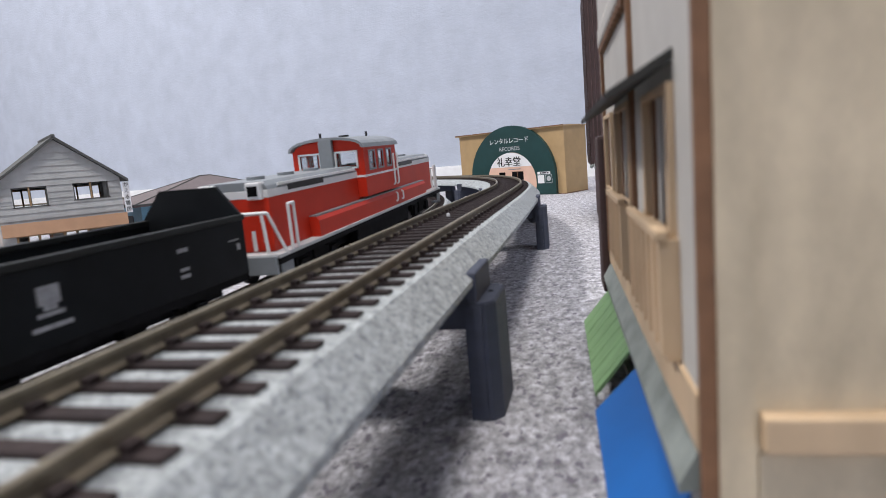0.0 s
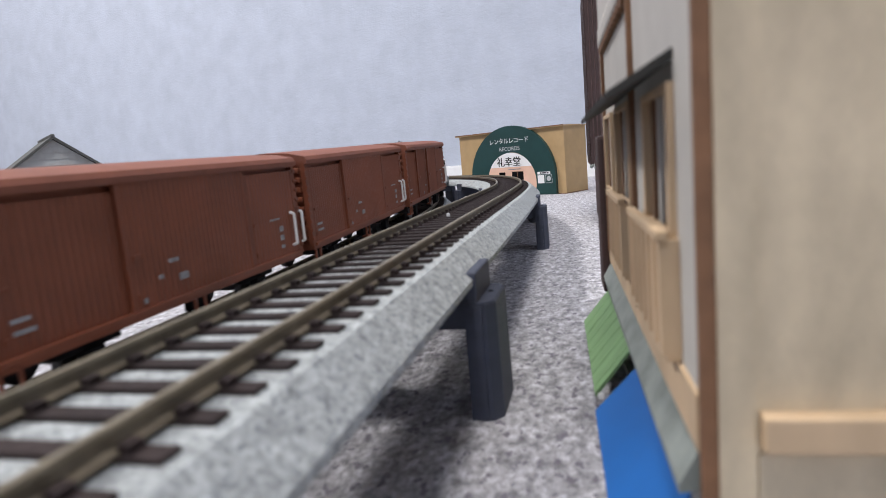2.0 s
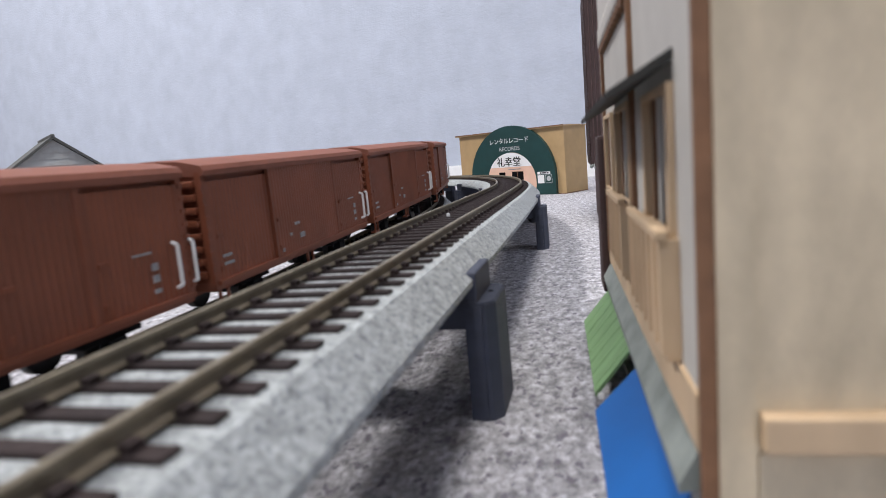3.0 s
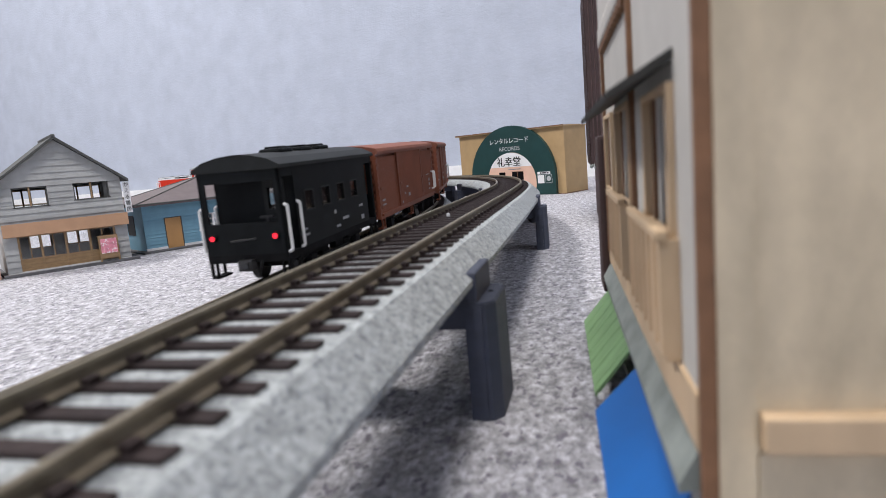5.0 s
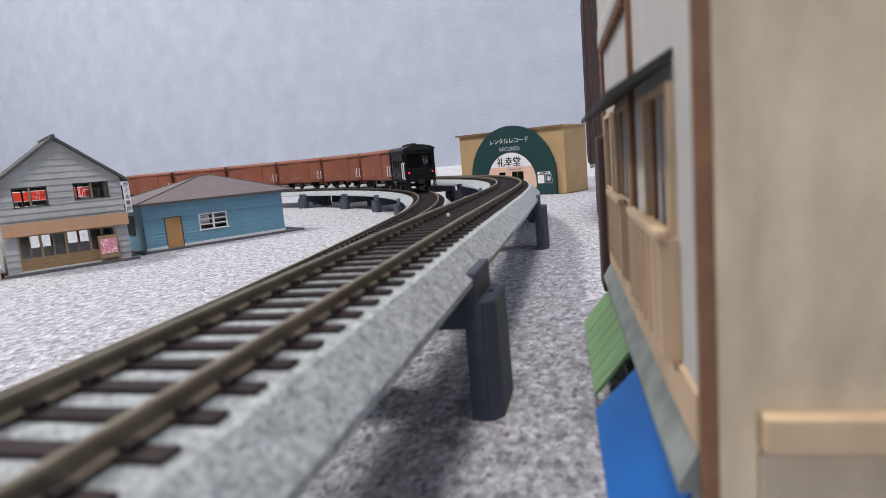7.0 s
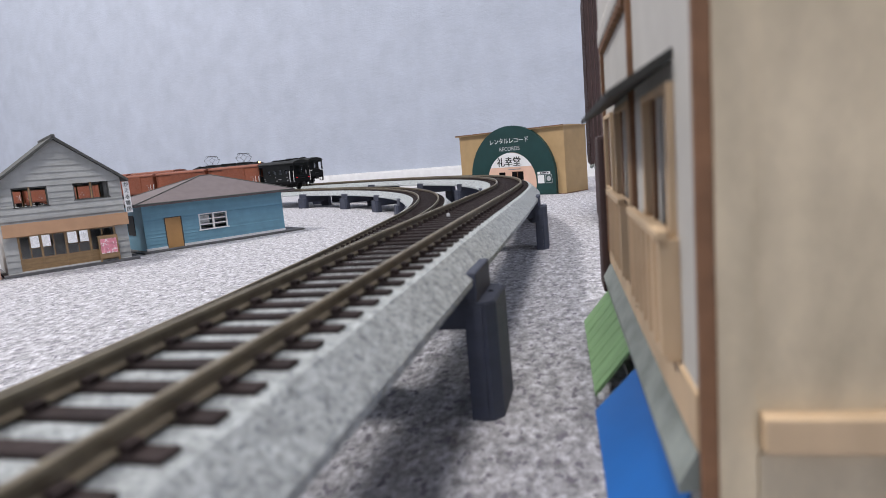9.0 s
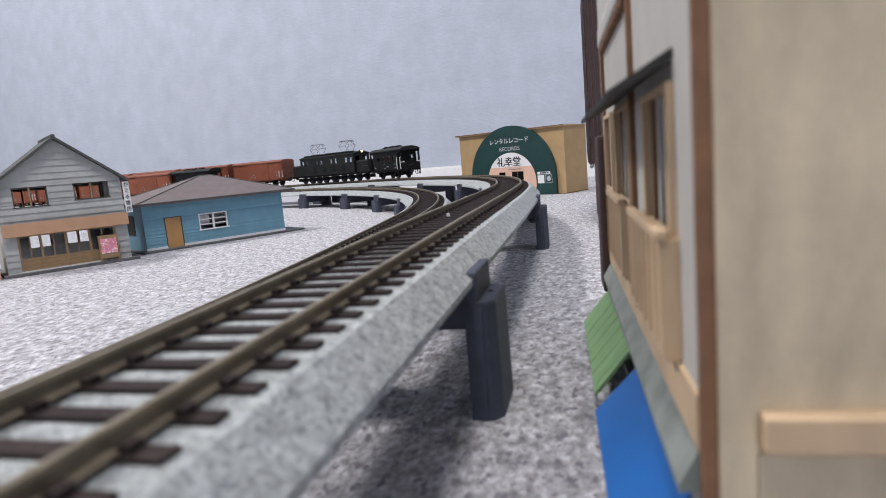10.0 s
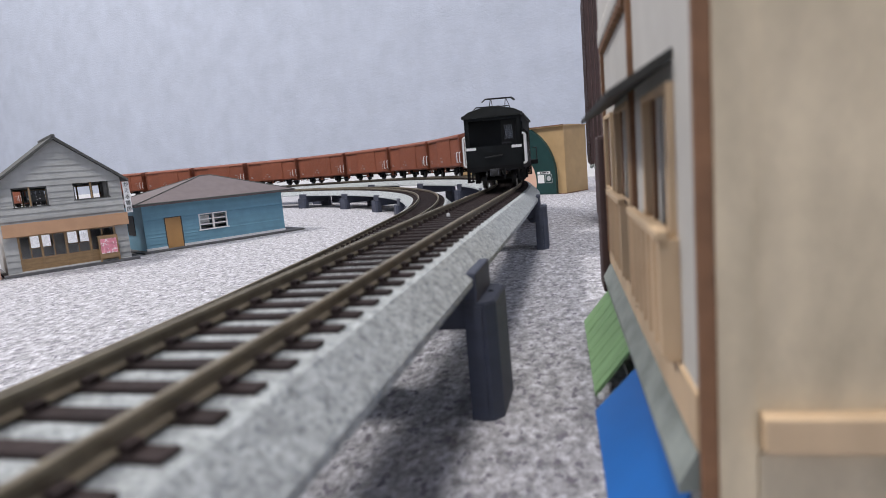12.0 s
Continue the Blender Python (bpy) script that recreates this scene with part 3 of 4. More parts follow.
def brake_van(tail_lamps, length, label, lower=0.0):
    """A black goods brake van with an open platform at each end; lower: by how much its roof is lower."""
    top = new("brake_van")
    tagged(top, label, "brake van")
    L = length / 2
    e = L - 9.5
    part("frame", boxes((-15.2, -L, 10.2, 15.2, L, 12.8)), DARK, top)
    mid = (-L + 20, -L + 34.6, -L + 49.0, -L + 63.4)
    wins = [(m - 3.4, 25.2, m + 3.4, 31.7) for m in mid]
    for sx in (-1, 1):
        part("side_wall", holed(-e, e, 12.8, 42.0, wins, sx * 14.2, sx * 15.3, True), BLACK, top)
        for w in wins:
            f = part("window", holed(w[0] - 0.5, w[2] + 0.5, w[1] - 0.5, w[3] + 0.5, [w], sx * 15.1, sx * 15.5, True), SOOT, top)
            part("pane", boxes((sx * 14.6, w[0], w[1], sx * 14.8, w[2], w[3])), GLASS, f).visible_shadow = False
        bm = bmesh.new()
        for y, z, w, h in ((-e + 4, 18.6, 4, 0.7), (-e + 5, 16.6, 5, 0.8), (-e + 32, 21.2, 1.6, 1.4), (-e + 42, 17.6, 6, 1.0), (-e + 34, 15.4, 4, 0.9), (e - 9, 20.5, 4, 1.0), (e - 8, 15.4, 3, 1.8)):
            box(bm, sx * 15.25, sx * y - w / 2, z - h / 2, sx * 15.5, sx * y + w / 2, z + h / 2)
        part("stencilling", bm, MARK, top)["kind"] = "stuff"
        for sy in (-1, 1):
            for y in (L - 0.8, e - 0.6) if sy < 0 else ():
                part("handrail", wire([(sx * 15.2, sy * y, 13.2), (sx * 16.5, sy * y, 13.8), (sx * 16.5, sy * y, 28.6), (sx * 15.2, sy * y, 29.2)], 0.55), CREAM, top, "white handrail")
            part("gate_post", boxes((sx * 14.2, sy * L, 12.8, sx * 15.2, sy * (L - 1.6), 42)), BLACK, top)
            part("platform_lintel", boxes((sx * 14.2, sy * (L - 1.6), 38.0, sx * 15.2, sy * e, 42)), BLACK, top)
            part("footboard", boxes((sx * 12.6, sy * (L - 1), 4.6, sx * 15.6, sy * (L - 9), 5.4), (sx * 14.8, sy * (L - 1), 5, sx * 15.5, sy * (L - 1.9), 11), (sx * 14.8, sy * (L - 8), 5, sx * 15.5, sy * (L - 9), 11)), DARK, top)
            part("end_footing", boxes((sx * 12.2, sy * L, 4.8, sx * 15, sy * (L - 1), 5.6), (sx * 12.2, sy * L, 5, sx * 12.9, sy * (L - 1), 11), (sx * 14.3, sy * L, 5, sx * 15, sy * (L - 1), 11)), DARK, top)
        part("brake_rigging", boxes((sx * 12.0, -14, 5.5, sx * 13.0, 14, 6.6), (sx * 9.0, 2, 6, sx * 12, 10, 10.4), (sx * 9.0, -12, 6, sx * 12, -5, 10.2)), DARK, top)
        if tail_lamps:
            lamp = part("tail_lamp", rod(bmesh.new(), (sx * 11.8, -L - 1.2, 19.0), (sx * 11.8, -L, 19.0), 1.3, 14), DARK, top)
            part("lens", rod(bmesh.new(), (sx * 11.8, -L - 1.5, 19.0), (sx * 11.8, -L - 1.1, 19.0), 0.85, 14), TAIL, lamp, "glowing red tail lamp lens")
        else:
            part("marker_stripe", boxes((sx * 14.8, -L - 0.35, 21.8, sx * 9.6, -L + 0.1, 23.2)), CREAM, top, "short white end stripe")
    for sy in (-1, 1):
        part("inner_wall", holed(-15.2, 15.2, 12.8, 42, [(4.9, 26.6, 10.3, 34.6)], sy * e, sy * (e - 1)), BLACK, top)
        df = part("end_door", holed(3.6, 11.6, 14.0, 37.0, [(5.2, 26.9, 10.0, 34.3)], sy * (e + 0.35), sy * (e - 0.2)), SOOT, top)
        part("pane", boxes((5.0, sy * (e - 0.4), 26.8, 10.2, sy * (e - 0.5), 34.5)), GLASS, df).visible_shadow = False
        part("platform_wall", holed(-15.2, 15.2, 12.8, 41.6, [(-13.0, 23.6, 12.6, 37.2)], sy * L, sy * (L - 0.9)), BLACK, top)
        part("platform_arch", prism([(-15.2, 41.6), (15.2, 41.6), (12, 43.6), (6, 45.0), (0, 45.4), (-6, 45.0), (-12, 43.6)], sy * L, sy * (L - 0.9)), BLACK, top)
        part("end_rail", rod(bmesh.new(), (-5, sy * (L + 0.9), 17.6), (4.5, sy * (L + 0.9), 18.4), 0.35, 6), STEEL, top)
        part("brake_wheel", boxes((4, sy * (L - 4), 24.5, 9, sy * (L - 5), 25.3), (6.2, sy * (L - 4.2), 14, 7, sy * (L - 4.8), 25)), STEEL, top)
        part("brake_hose", wire([(5.5, sy * (L + 0.4), 11), (5.5, sy * (L + 1.6), 9), (4.8, sy * (L + 1.8), 5.8)], 0.45), DARK, top)
        coupler(top, sy * (L - 1), sy * (L + 3.4))
        wheelset(top, sy * L * 0.5)
    part("roof", prism([(-16.4, 41.0), (-16.3, 42.2), (-12, 44.5), (-6, 45.9), (0, 46.4), (6, 45.9), (12, 44.5), (16.3, 42.2), (16.4, 41.0)], -L - 1, L + 1), SOOT, top, "dark grey arched roof")
    for k in range(3):
        yy = -L + length * (0.33 + 0.19 * k)
        v = part("ventilator", boxes((-4.6, yy - 5.0, 45.6, 4.6, yy + 5.0, 47.6), bev=0.9), BLACK, top)
        part("vent_cap", boxes((-3.0, yy - 3.2, 47.4, 3.0, yy + 3.2, 48.4), bev=0.4), BLACK, v)
    for ch in top.children_recursive:
        for v in ch.data.vertices:
            if v.co.z > 0.0378:
                v.co.z -= lower / 1000
    return top


def electric():
    top = new("electric_locomotive")
    tagged(top, "black model electric locomotive with two raised pantographs", "locomotive")
    L = 104.0
    part("frame", boxes((-16, -L, 10.5, 16, L, 13.5), bev=0.3), DARK, top)
    ends = (-66, -54, -28, -16, 10, 22, 48, 60)
    openings = [(y, 30, y + 6, 37.5) for y in ends]
    for sx in (-1, 1):
        part("side_wall", holed(-70, 70, 13.5, 41.5, openings, sx * 15.2, sx * 16.2, True), SOOT, top)
        bm = bmesh.new()
        for y in ends:
            box(bm, sx * 15.4, y, 30, sx * 15.6, y + 6, 37.5)
        part("pane", bm, GLASS, top)
        bm = bmesh.new()
        for yy in (-44, -20, 4, 30):
            for k in range(7):
                box(bm, sx * 16.1, yy - 4, 17 + k * 1.3, sx * 16.5, yy + 5, 17.7 + k * 1.3)
        part("louvre", bm, BLACK, top)
        part("deck_rail", wire([(sx * 15.6, -L + 2, 13), (sx * 15.6, -L + 2, 22), (sx * 15.6, -L + 16, 22)], 0.4), STEEL, top)
        part("deck_rail", wire([(sx * 15.6, L - 2, 13), (sx * 15.6, L - 2, 22), (sx * 15.6, L - 16, 22)], 0.4), STEEL, top)
        part("side_frame", boxes((sx * 11.5, -84, 4.5, sx * 13.6, 84, 9.5), bev=0.5), DARK, top)
    for sy in (-1, 1):
        part("cab_front", holed(-15.5, 15.5, 13.5, 42, [(-12, 31, -4, 38.5), (4, 31, 12, 38.5)], sy * 69, sy * 70), SOOT, top)
        part("nose", prism([(-12, 13.5), (12, 13.5), (12, 29.5), (10.5, 31.6), (-10.5, 31.6), (-12, 29.5)], sy * 70, sy * 98), SOOT, top)
        hl = part("headlight", rod(bmesh.new(), (0, sy * 67.5, 45.0), (0, sy * 72.0, 45.0), 2.2, 16), BLACK, top)
        if sy < 0:
            part("lens", rod(bmesh.new(), (0, -72.0, 45.0), (0, -72.5, 45.0), 1.4, 16), HEAD, hl, "warm glowing lens")
        coupler(top, sy * L, sy * (L + 4.5))
        for k in range(4):
            yy = sy * (14 + 19 * k)
            for sx in (-1, 1):
                part("wheel", rod(bmesh.new(), (sx * 7.2, yy, 6), (sx * 9.6, yy, 6), 6.0, 20), STEEL, top)
                part("axle_box", boxes((sx * 13, yy - 2.6, 4, sx * 14.6, yy + 2.6, 8.4), bev=0.4), DARK, top)
        # pantograph
        c = sy * 38
        part("pantograph_base", boxes((-9, c - 9, 46.4, 9, c - 7.8, 47.4), (-9, c + 7.8, 46.4, 9, c + 9, 47.4), (-8, c - 9, 46.4, -6.8, c + 9, 47.4), (6.8, c - 9, 46.4, 8, c + 9, 47.4)), STEEL, top)
        bm = bmesh.new()
        for sx in (-1, 1):
            for s2 in (-1, 1):
                rod(bm, (sx * 7, c + s2 * 4, 47.2), (sx * 6.6, c + s2 * 13, 56.2), 0.32, 6)
                rod(bm, (sx * 6.6, c + s2 * 13, 56.2), (sx * 6, c + s2 * 1.6, 62.8), 0.32, 6)
            rod(bm, (sx * 6.6, c + sx * 13, 56.2), (-sx * 6.6, c + sx * 13, 56.2), 0.32, 6)
        for s2 in (-1, 1):
            rod(bm, (-6.6, c + s2 * 13, 56.2), (6.6, c + s2 * 13, 56.2), 0.32, 6)
            for a, b in zip([(-13, 61.2), (-10.5, 63.4), (10.5, 63.4), (13, 61.2)], [(-10.5, 63.4), (10.5, 63.4), (13, 61.2)]):
                rod(bm, (a[0], c + s2 * 2.2, a[1]), (b[0], c + s2 * 2.2, b[1]), 0.45, 6)
        part("pantograph", bm, STEEL, top, "raised diamond pantograph of dark wire")
    part("roof", prism([(-17, 41.2), (-16.6, 42.2), (-10, 44.4), (0, 45.2), (10, 44.4), (16.6, 42.2), (17, 41.2)], -72, 72), BLACK, top)
    part("roof_box", boxes((-5, -14, 45, 5, 14, 47.5), (-11, -66, 43.5, -9, 66, 46.2), (9, -66, 43.5, 11, 66, 46.2), bev=0.4), BLACK, top)
    return top


def smooth_s(t, knots):
    """Monotone cubic through (t, s) knots."""
    ts, ss = [k[0] for k in knots], [k[1] for k in knots]
    d = [(ss[i + 1] - ss[i]) / (ts[i + 1] - ts[i]) for i in range(len(ts) - 1)]
    m = [d[0]] + [(d[i - 1] + d[i]) / 2 for i in range(1, len(d))] + [d[-1]]
    i = max(0, min(len(d) - 1, sum(1 for x in ts[1:] if x <= t)))
    h = ts[i + 1] - ts[i]
    u = (t - ts[i]) / h
    return (2 * u**3 - 3 * u * u + 1) * ss[i] + (u**3 - 2 * u * u + u) * h * m[i] + (3 * u * u - 2 * u**3) * ss[i + 1] + (u**3 - u * u) * h * m[i + 1]


def carry(inner, q, base):
    """Pose of a vehicle whose two pivots, base apart, ride the track about the running length q."""
    a, b = ((line(float(np.interp(q + h, IN_Q, LINE_S)), True) if inner else line(q + h, False)) for h in (-base / 2, base / 2))
    p, f = Vector(a[:3]), Vector(b[:3])
    v = f - p
    yaw = math.atan2(-v.x, v.y)
    pit = math.atan2(v.z, math.hypot(v.x, v.y))
    return Matrix.Translation((p + f) / 2000) @ Euler((pit, 0, yaw)).to_matrix().to_4x4()


# rear end of the first train and front end of the second, as running lengths along their tracks
REAR = ((0, -809), (0.8, -657), (1.7, -481), (2.0, -425), (3.2, -199), (4.8, 106), (5.0, 146), (6.0, 355), (7.0, 565), (9.5, 1085), (12.0, 1605))
FRONT = ((0, 2455), (3.0, 2395), (5.0, 2130), (9.0, 1096), (9.5, 967), (10.3, 756), (11.4, 459), (12.0, 293))
PITCH = 124.0
first_train = []
second_train = []


def trains():
    van = brake_van(True, 88, "black goods brake van with open platforms and red tail lamps")
    first_train.append((van, 44, 44))
    wag = box_wagon()
    ajar = {1: (-23.0, -2.5, 4.5), 5: (-33.0, -9.0, -2.5)}
    for k in range(6):
        o = box_wagon(ajar[k]) if k in ajar else (wag if k == 0 else copy_thing(wag, Matrix()))
        first_train.append((o, 150 + PITCH * k, 66))
    s = 88 + 6 * PITCH
    first_train.append((open_wagon(), s + 49, 56))
    first_train.append((diesel(), s + 108 + 118, 152))
    second_train.append((brake_van(False, 90, "black brake van with open platforms and white end stripes", 2.3), 45, 45))
    second_train.append((electric(), 209, 110))
    for k in range(8):
        second_train.append((copy_thing(wag, Matrix()), 388 + 127 * k, 66))


def motions():
    times = [k * 0.2 for k in range(61)]
    for ob, ahead, base in first_train:
        walk(ob, [(t, carry(True, smooth_s(t, REAR) + ahead, base)) for t in times])
    for ob, behind, base in second_train:
        walk(ob, [(t, carry(False, smooth_s(t, FRONT) + behind, base)) for t in times])


trains()


# ---- buildings ----
def place(ob, x, y, ux, uy):
    return at(ob, x, y, 0, math.degrees(math.atan2(uy, ux)))


def grey_shop():
    """Two-storey clapboard shop: x along the front, y into the house."""
    top = new("model_shop_house")
    tagged(top, "grey clapboard two-storey model shop with gabled roof and glazed front", "model house")
    W, D, E, P = 79.5, 56.0, 64.0, 94.0
    up = [(9.8, 48.2, 31.2, 61.6), (47.6, 50.2, 71.0, 63.2)]
    shop = [(8.2, 3, 71, 28.0)]
    face = part("front_wall", holed(0, W, 2, E, up + shop, 0.6, 2.0), CLAP, top)
    prism([(0, E), (W, E), (W / 2, P)], 0.6, 2.0, bm := bmesh.new())
    part("gable", bm, CLAP, top)
    z = 2.0
    k = 0
    while z < P - 2:
        z1 = z + 4.6
        zt = min(z1, P - 0.6)
        lean = [max(0.0, W / 2 * (q - E) / (P - E)) for q in (z, zt)]
        if zt - E > 0:
            bm = bmesh.new()
            vs = [bm.verts.new(p) for p in ((lean[0], -0.55, z), (W - lean[0], -0.55, z), (W - lean[1], 0.1, zt), (lean[1], 0.1, zt), (lean[0], 0.55, z), (W - lean[0], 0.55, z), (W - lean[1], 0.55, zt), (lean[1], 0.55, zt))]
            for f in ((0, 1, 2, 3), (0, 1, 5, 4), (1, 2, 6, 5), (2, 3, 7, 6), (3, 0, 4, 7)):
                bm.faces.new([vs[q] for q in f])
            part("clapboard", bm, CLAP, face)
        x0, x1 = 0, W
        if zt <= E:
            for a, b, c, d in cut_rows(x0, x1, [(z, min(z1, P))], up + shop):
                if c - a < 0.5:
                    continue
                bm = bmesh.new()
                lip = 0.55 if abs(b - z) < 0.01 else 0.2
                vs = [bm.verts.new(p) for p in ((a, 0.62, b), (c, 0.62, b), (c, 0.62, d), (a, 0.62, d), (a, -lip, b), (c, -lip, b), (c, 0.1, d), (a, 0.1, d))]
                for f in ((4, 5, 6, 7), (0, 1, 5, 4), (3, 2, 6, 7), (0, 3, 7, 4), (1, 2, 6, 5)):
                    bm.faces.new([vs[i] for i in f])
                part("clapboard", bm, CLAP, face)
        z = z1
        k += 1
    back = [(5, 40.0, 38, 60.0), (42, 40.0, 76, 60.0), (20, 14, 36, 27), (46, 14, 64, 27)]
    bw = part("back_wall", holed(0, W, 2, E, back, D - 1.4, D), CLAP, top)
    part("back_gable", prism([(0, E), (W, E), (W / 2, P)], D - 1.4, D), CLAP, top)
    for x0 in (0, W - 1.4):
        part("side_wall", boxes((x0, 2, 2, x0 + 1.4, D - 1.4, E)), CLAP, top)
    part("upper_floor", boxes((1.4, 2, 32, W - 1.4, D - 1.4, 33.5)), BLUEDARK, top)
    for x0, z0, x1, z1 in back:
        m = (x0 + x1) / 2
        part("window", boxes((x0, D - 1.2, z0, x0 + 1, D - 0.4, z1), (x1 - 1, D - 1.2, z0, x1, D - 0.4, z1), (m - 0.6, D - 1.2, z0, m + 0.6, D - 0.4, z1), (x0, D - 1.2, z0, x1, D - 0.4, z0 + 0.8), (x0, D - 1.2, z1 - 0.8, x1, D - 0.4, z1)), TANWOOD, top)
    for x0, z0, x1, z1 in up:
        m = (x0 + x1) / 2
        wf = part("window", boxes((x0, 0.2, z0, x0 + 0.8, 2.2, z1), (x1 - 0.8, 0.2, z0, x1, 2.2, z1), (m - 0.8, 0.4, z0, m + 0.8, 2.2, z1), (x0, 0.2, z1 - 0.8, x1, 2.2, z1)), ROOFGREY, top)
        part("mullion", boxes((m - 0.75, 0.1, z0, m + 0.3, 0.4, z1)), TANWOOD, wf)
        part("sill", boxes((x0 - 0.6, -0.4, z0 - 0.8, x1 + 0.6, 2.0, z0)), ROOFGREY, wf)
    part("fascia", prism([(0, 29.0), (0, 28.2), (0.8, 27.8), (0.8, 36.4), (0, 37.0)], -0.5, W + 0.2), TAN, top, "plain tan fascia board over the shop front").matrix_basis = pose(W / 1000 + 0.0005, -0.0035, 0, 0, 0, 90)
    sf = part("shop_front", boxes((8.2, 0.9, 2.2, 71, 1.9, 3.4), (8.2, 0.9, 10.4, 71, 1.9, 11.6), (8.2, 0.9, 27.0, 71, 1.9, 28.0)), TANWOOD, top)
    for x in (8.2, 21.6, 37.0, 52.6, 69.6):
        part("post", boxes((x, 0.5, 2.2, x + 1.4, 2.3, 28.0)), TANWOOD, sf)
    for x0, x1 in ((9.6, 21.6), (23.0, 37.0), (38.4, 52.6), (54.0, 69.6)):
        m = (x0 + x1) / 2
        part("kick_panel", boxes((x0, 1.2, 3.4, x1, 1.7, 10.4)), TANWOOD, sf)
        part("pane_bar", boxes((m - 0.35, 1.1, 11.6, m + 0.35, 1.7, 27.0)), TANWOOD, sf)
        part("pane", boxes((x0, 1.35, 11.6, x1, 1.45, 27.0)), GLASS, sf).visible_shadow = False
    part("slab", boxes((-3, -4.5, 0, W + 5, D + 3, 2), bev=0.2), SLAB, top, "grey card base slab")
    for sx in (-1, 1):
        ex = W / 2 + sx * (W / 2 + 5)
        ez = P - (W / 2 + 5) * (P - E) / (W / 2)
        pts = [(W / 2, P + 0.3), (ex, ez + 0.3), (ex, ez + 2.1), (W / 2, P + 2.4)]
        part("roof_slope", prism(pts, -4.5, D + 3), ROOFGREY, top)
    part("ridge_cap", boxes((W / 2 - 1.4, -4.8, P + 1.4, W / 2 + 1.4, D + 3.2, P + 3.4), bev=0.5), ROOFGREY, top)
    sg = part("hanging_sign", boxes((W + 0.8, -1.6, 36.5, W + 5.4, -0.8, 60.2), bev=0.1), WHITE, top, "white vertical shop sign with Japanese lettering")
    for i, ch in enumerate("かえる書房"):
        lettering(ch, 3.8, ROOFGREY, sg, W + 3.1, -1.72, 57.6 - i * 4.6)
    place(top, -353.7, 299.5, 0.588, 0.809)
    shed = part("card_shed", boxes((0, 0, 0.1, 14, 26, 20), (-1, -1, 20, 15, 27, 21.5)), PEACH)
    tagged(shed, "pale peach card shed beside the grey shop", "model shed")
    shed.matrix_basis = top.matrix_basis @ pose(-0.0185, -0.001, 0)
    # standing board by the door
    b = new("sidewalk_sign_board")
    tagged(b, "small wooden standing board with a pink printed poster", "sign board")
    part("board", boxes((0, 0, 2.2, 13.5, 1.2, 19.5), bev=0.2), TANWOOD, b)
    part("poster", boxes((1.2, -0.25, 6.0, 12.3, -0.02, 17.0)), PINK, b, "pink and white poster with unreadable print")
    part("leg", boxes((0, -0.2, 0.1, 1.1, 1.4, 3)), TANWOOD, b)
    part("leg", boxes((12.4, -0.2, 0.1, 13.5, 1.4, 3)), TANWOOD, b)
    b.matrix_basis = top.matrix_basis @ pose(0.0575, -0.0035, 0.0019)


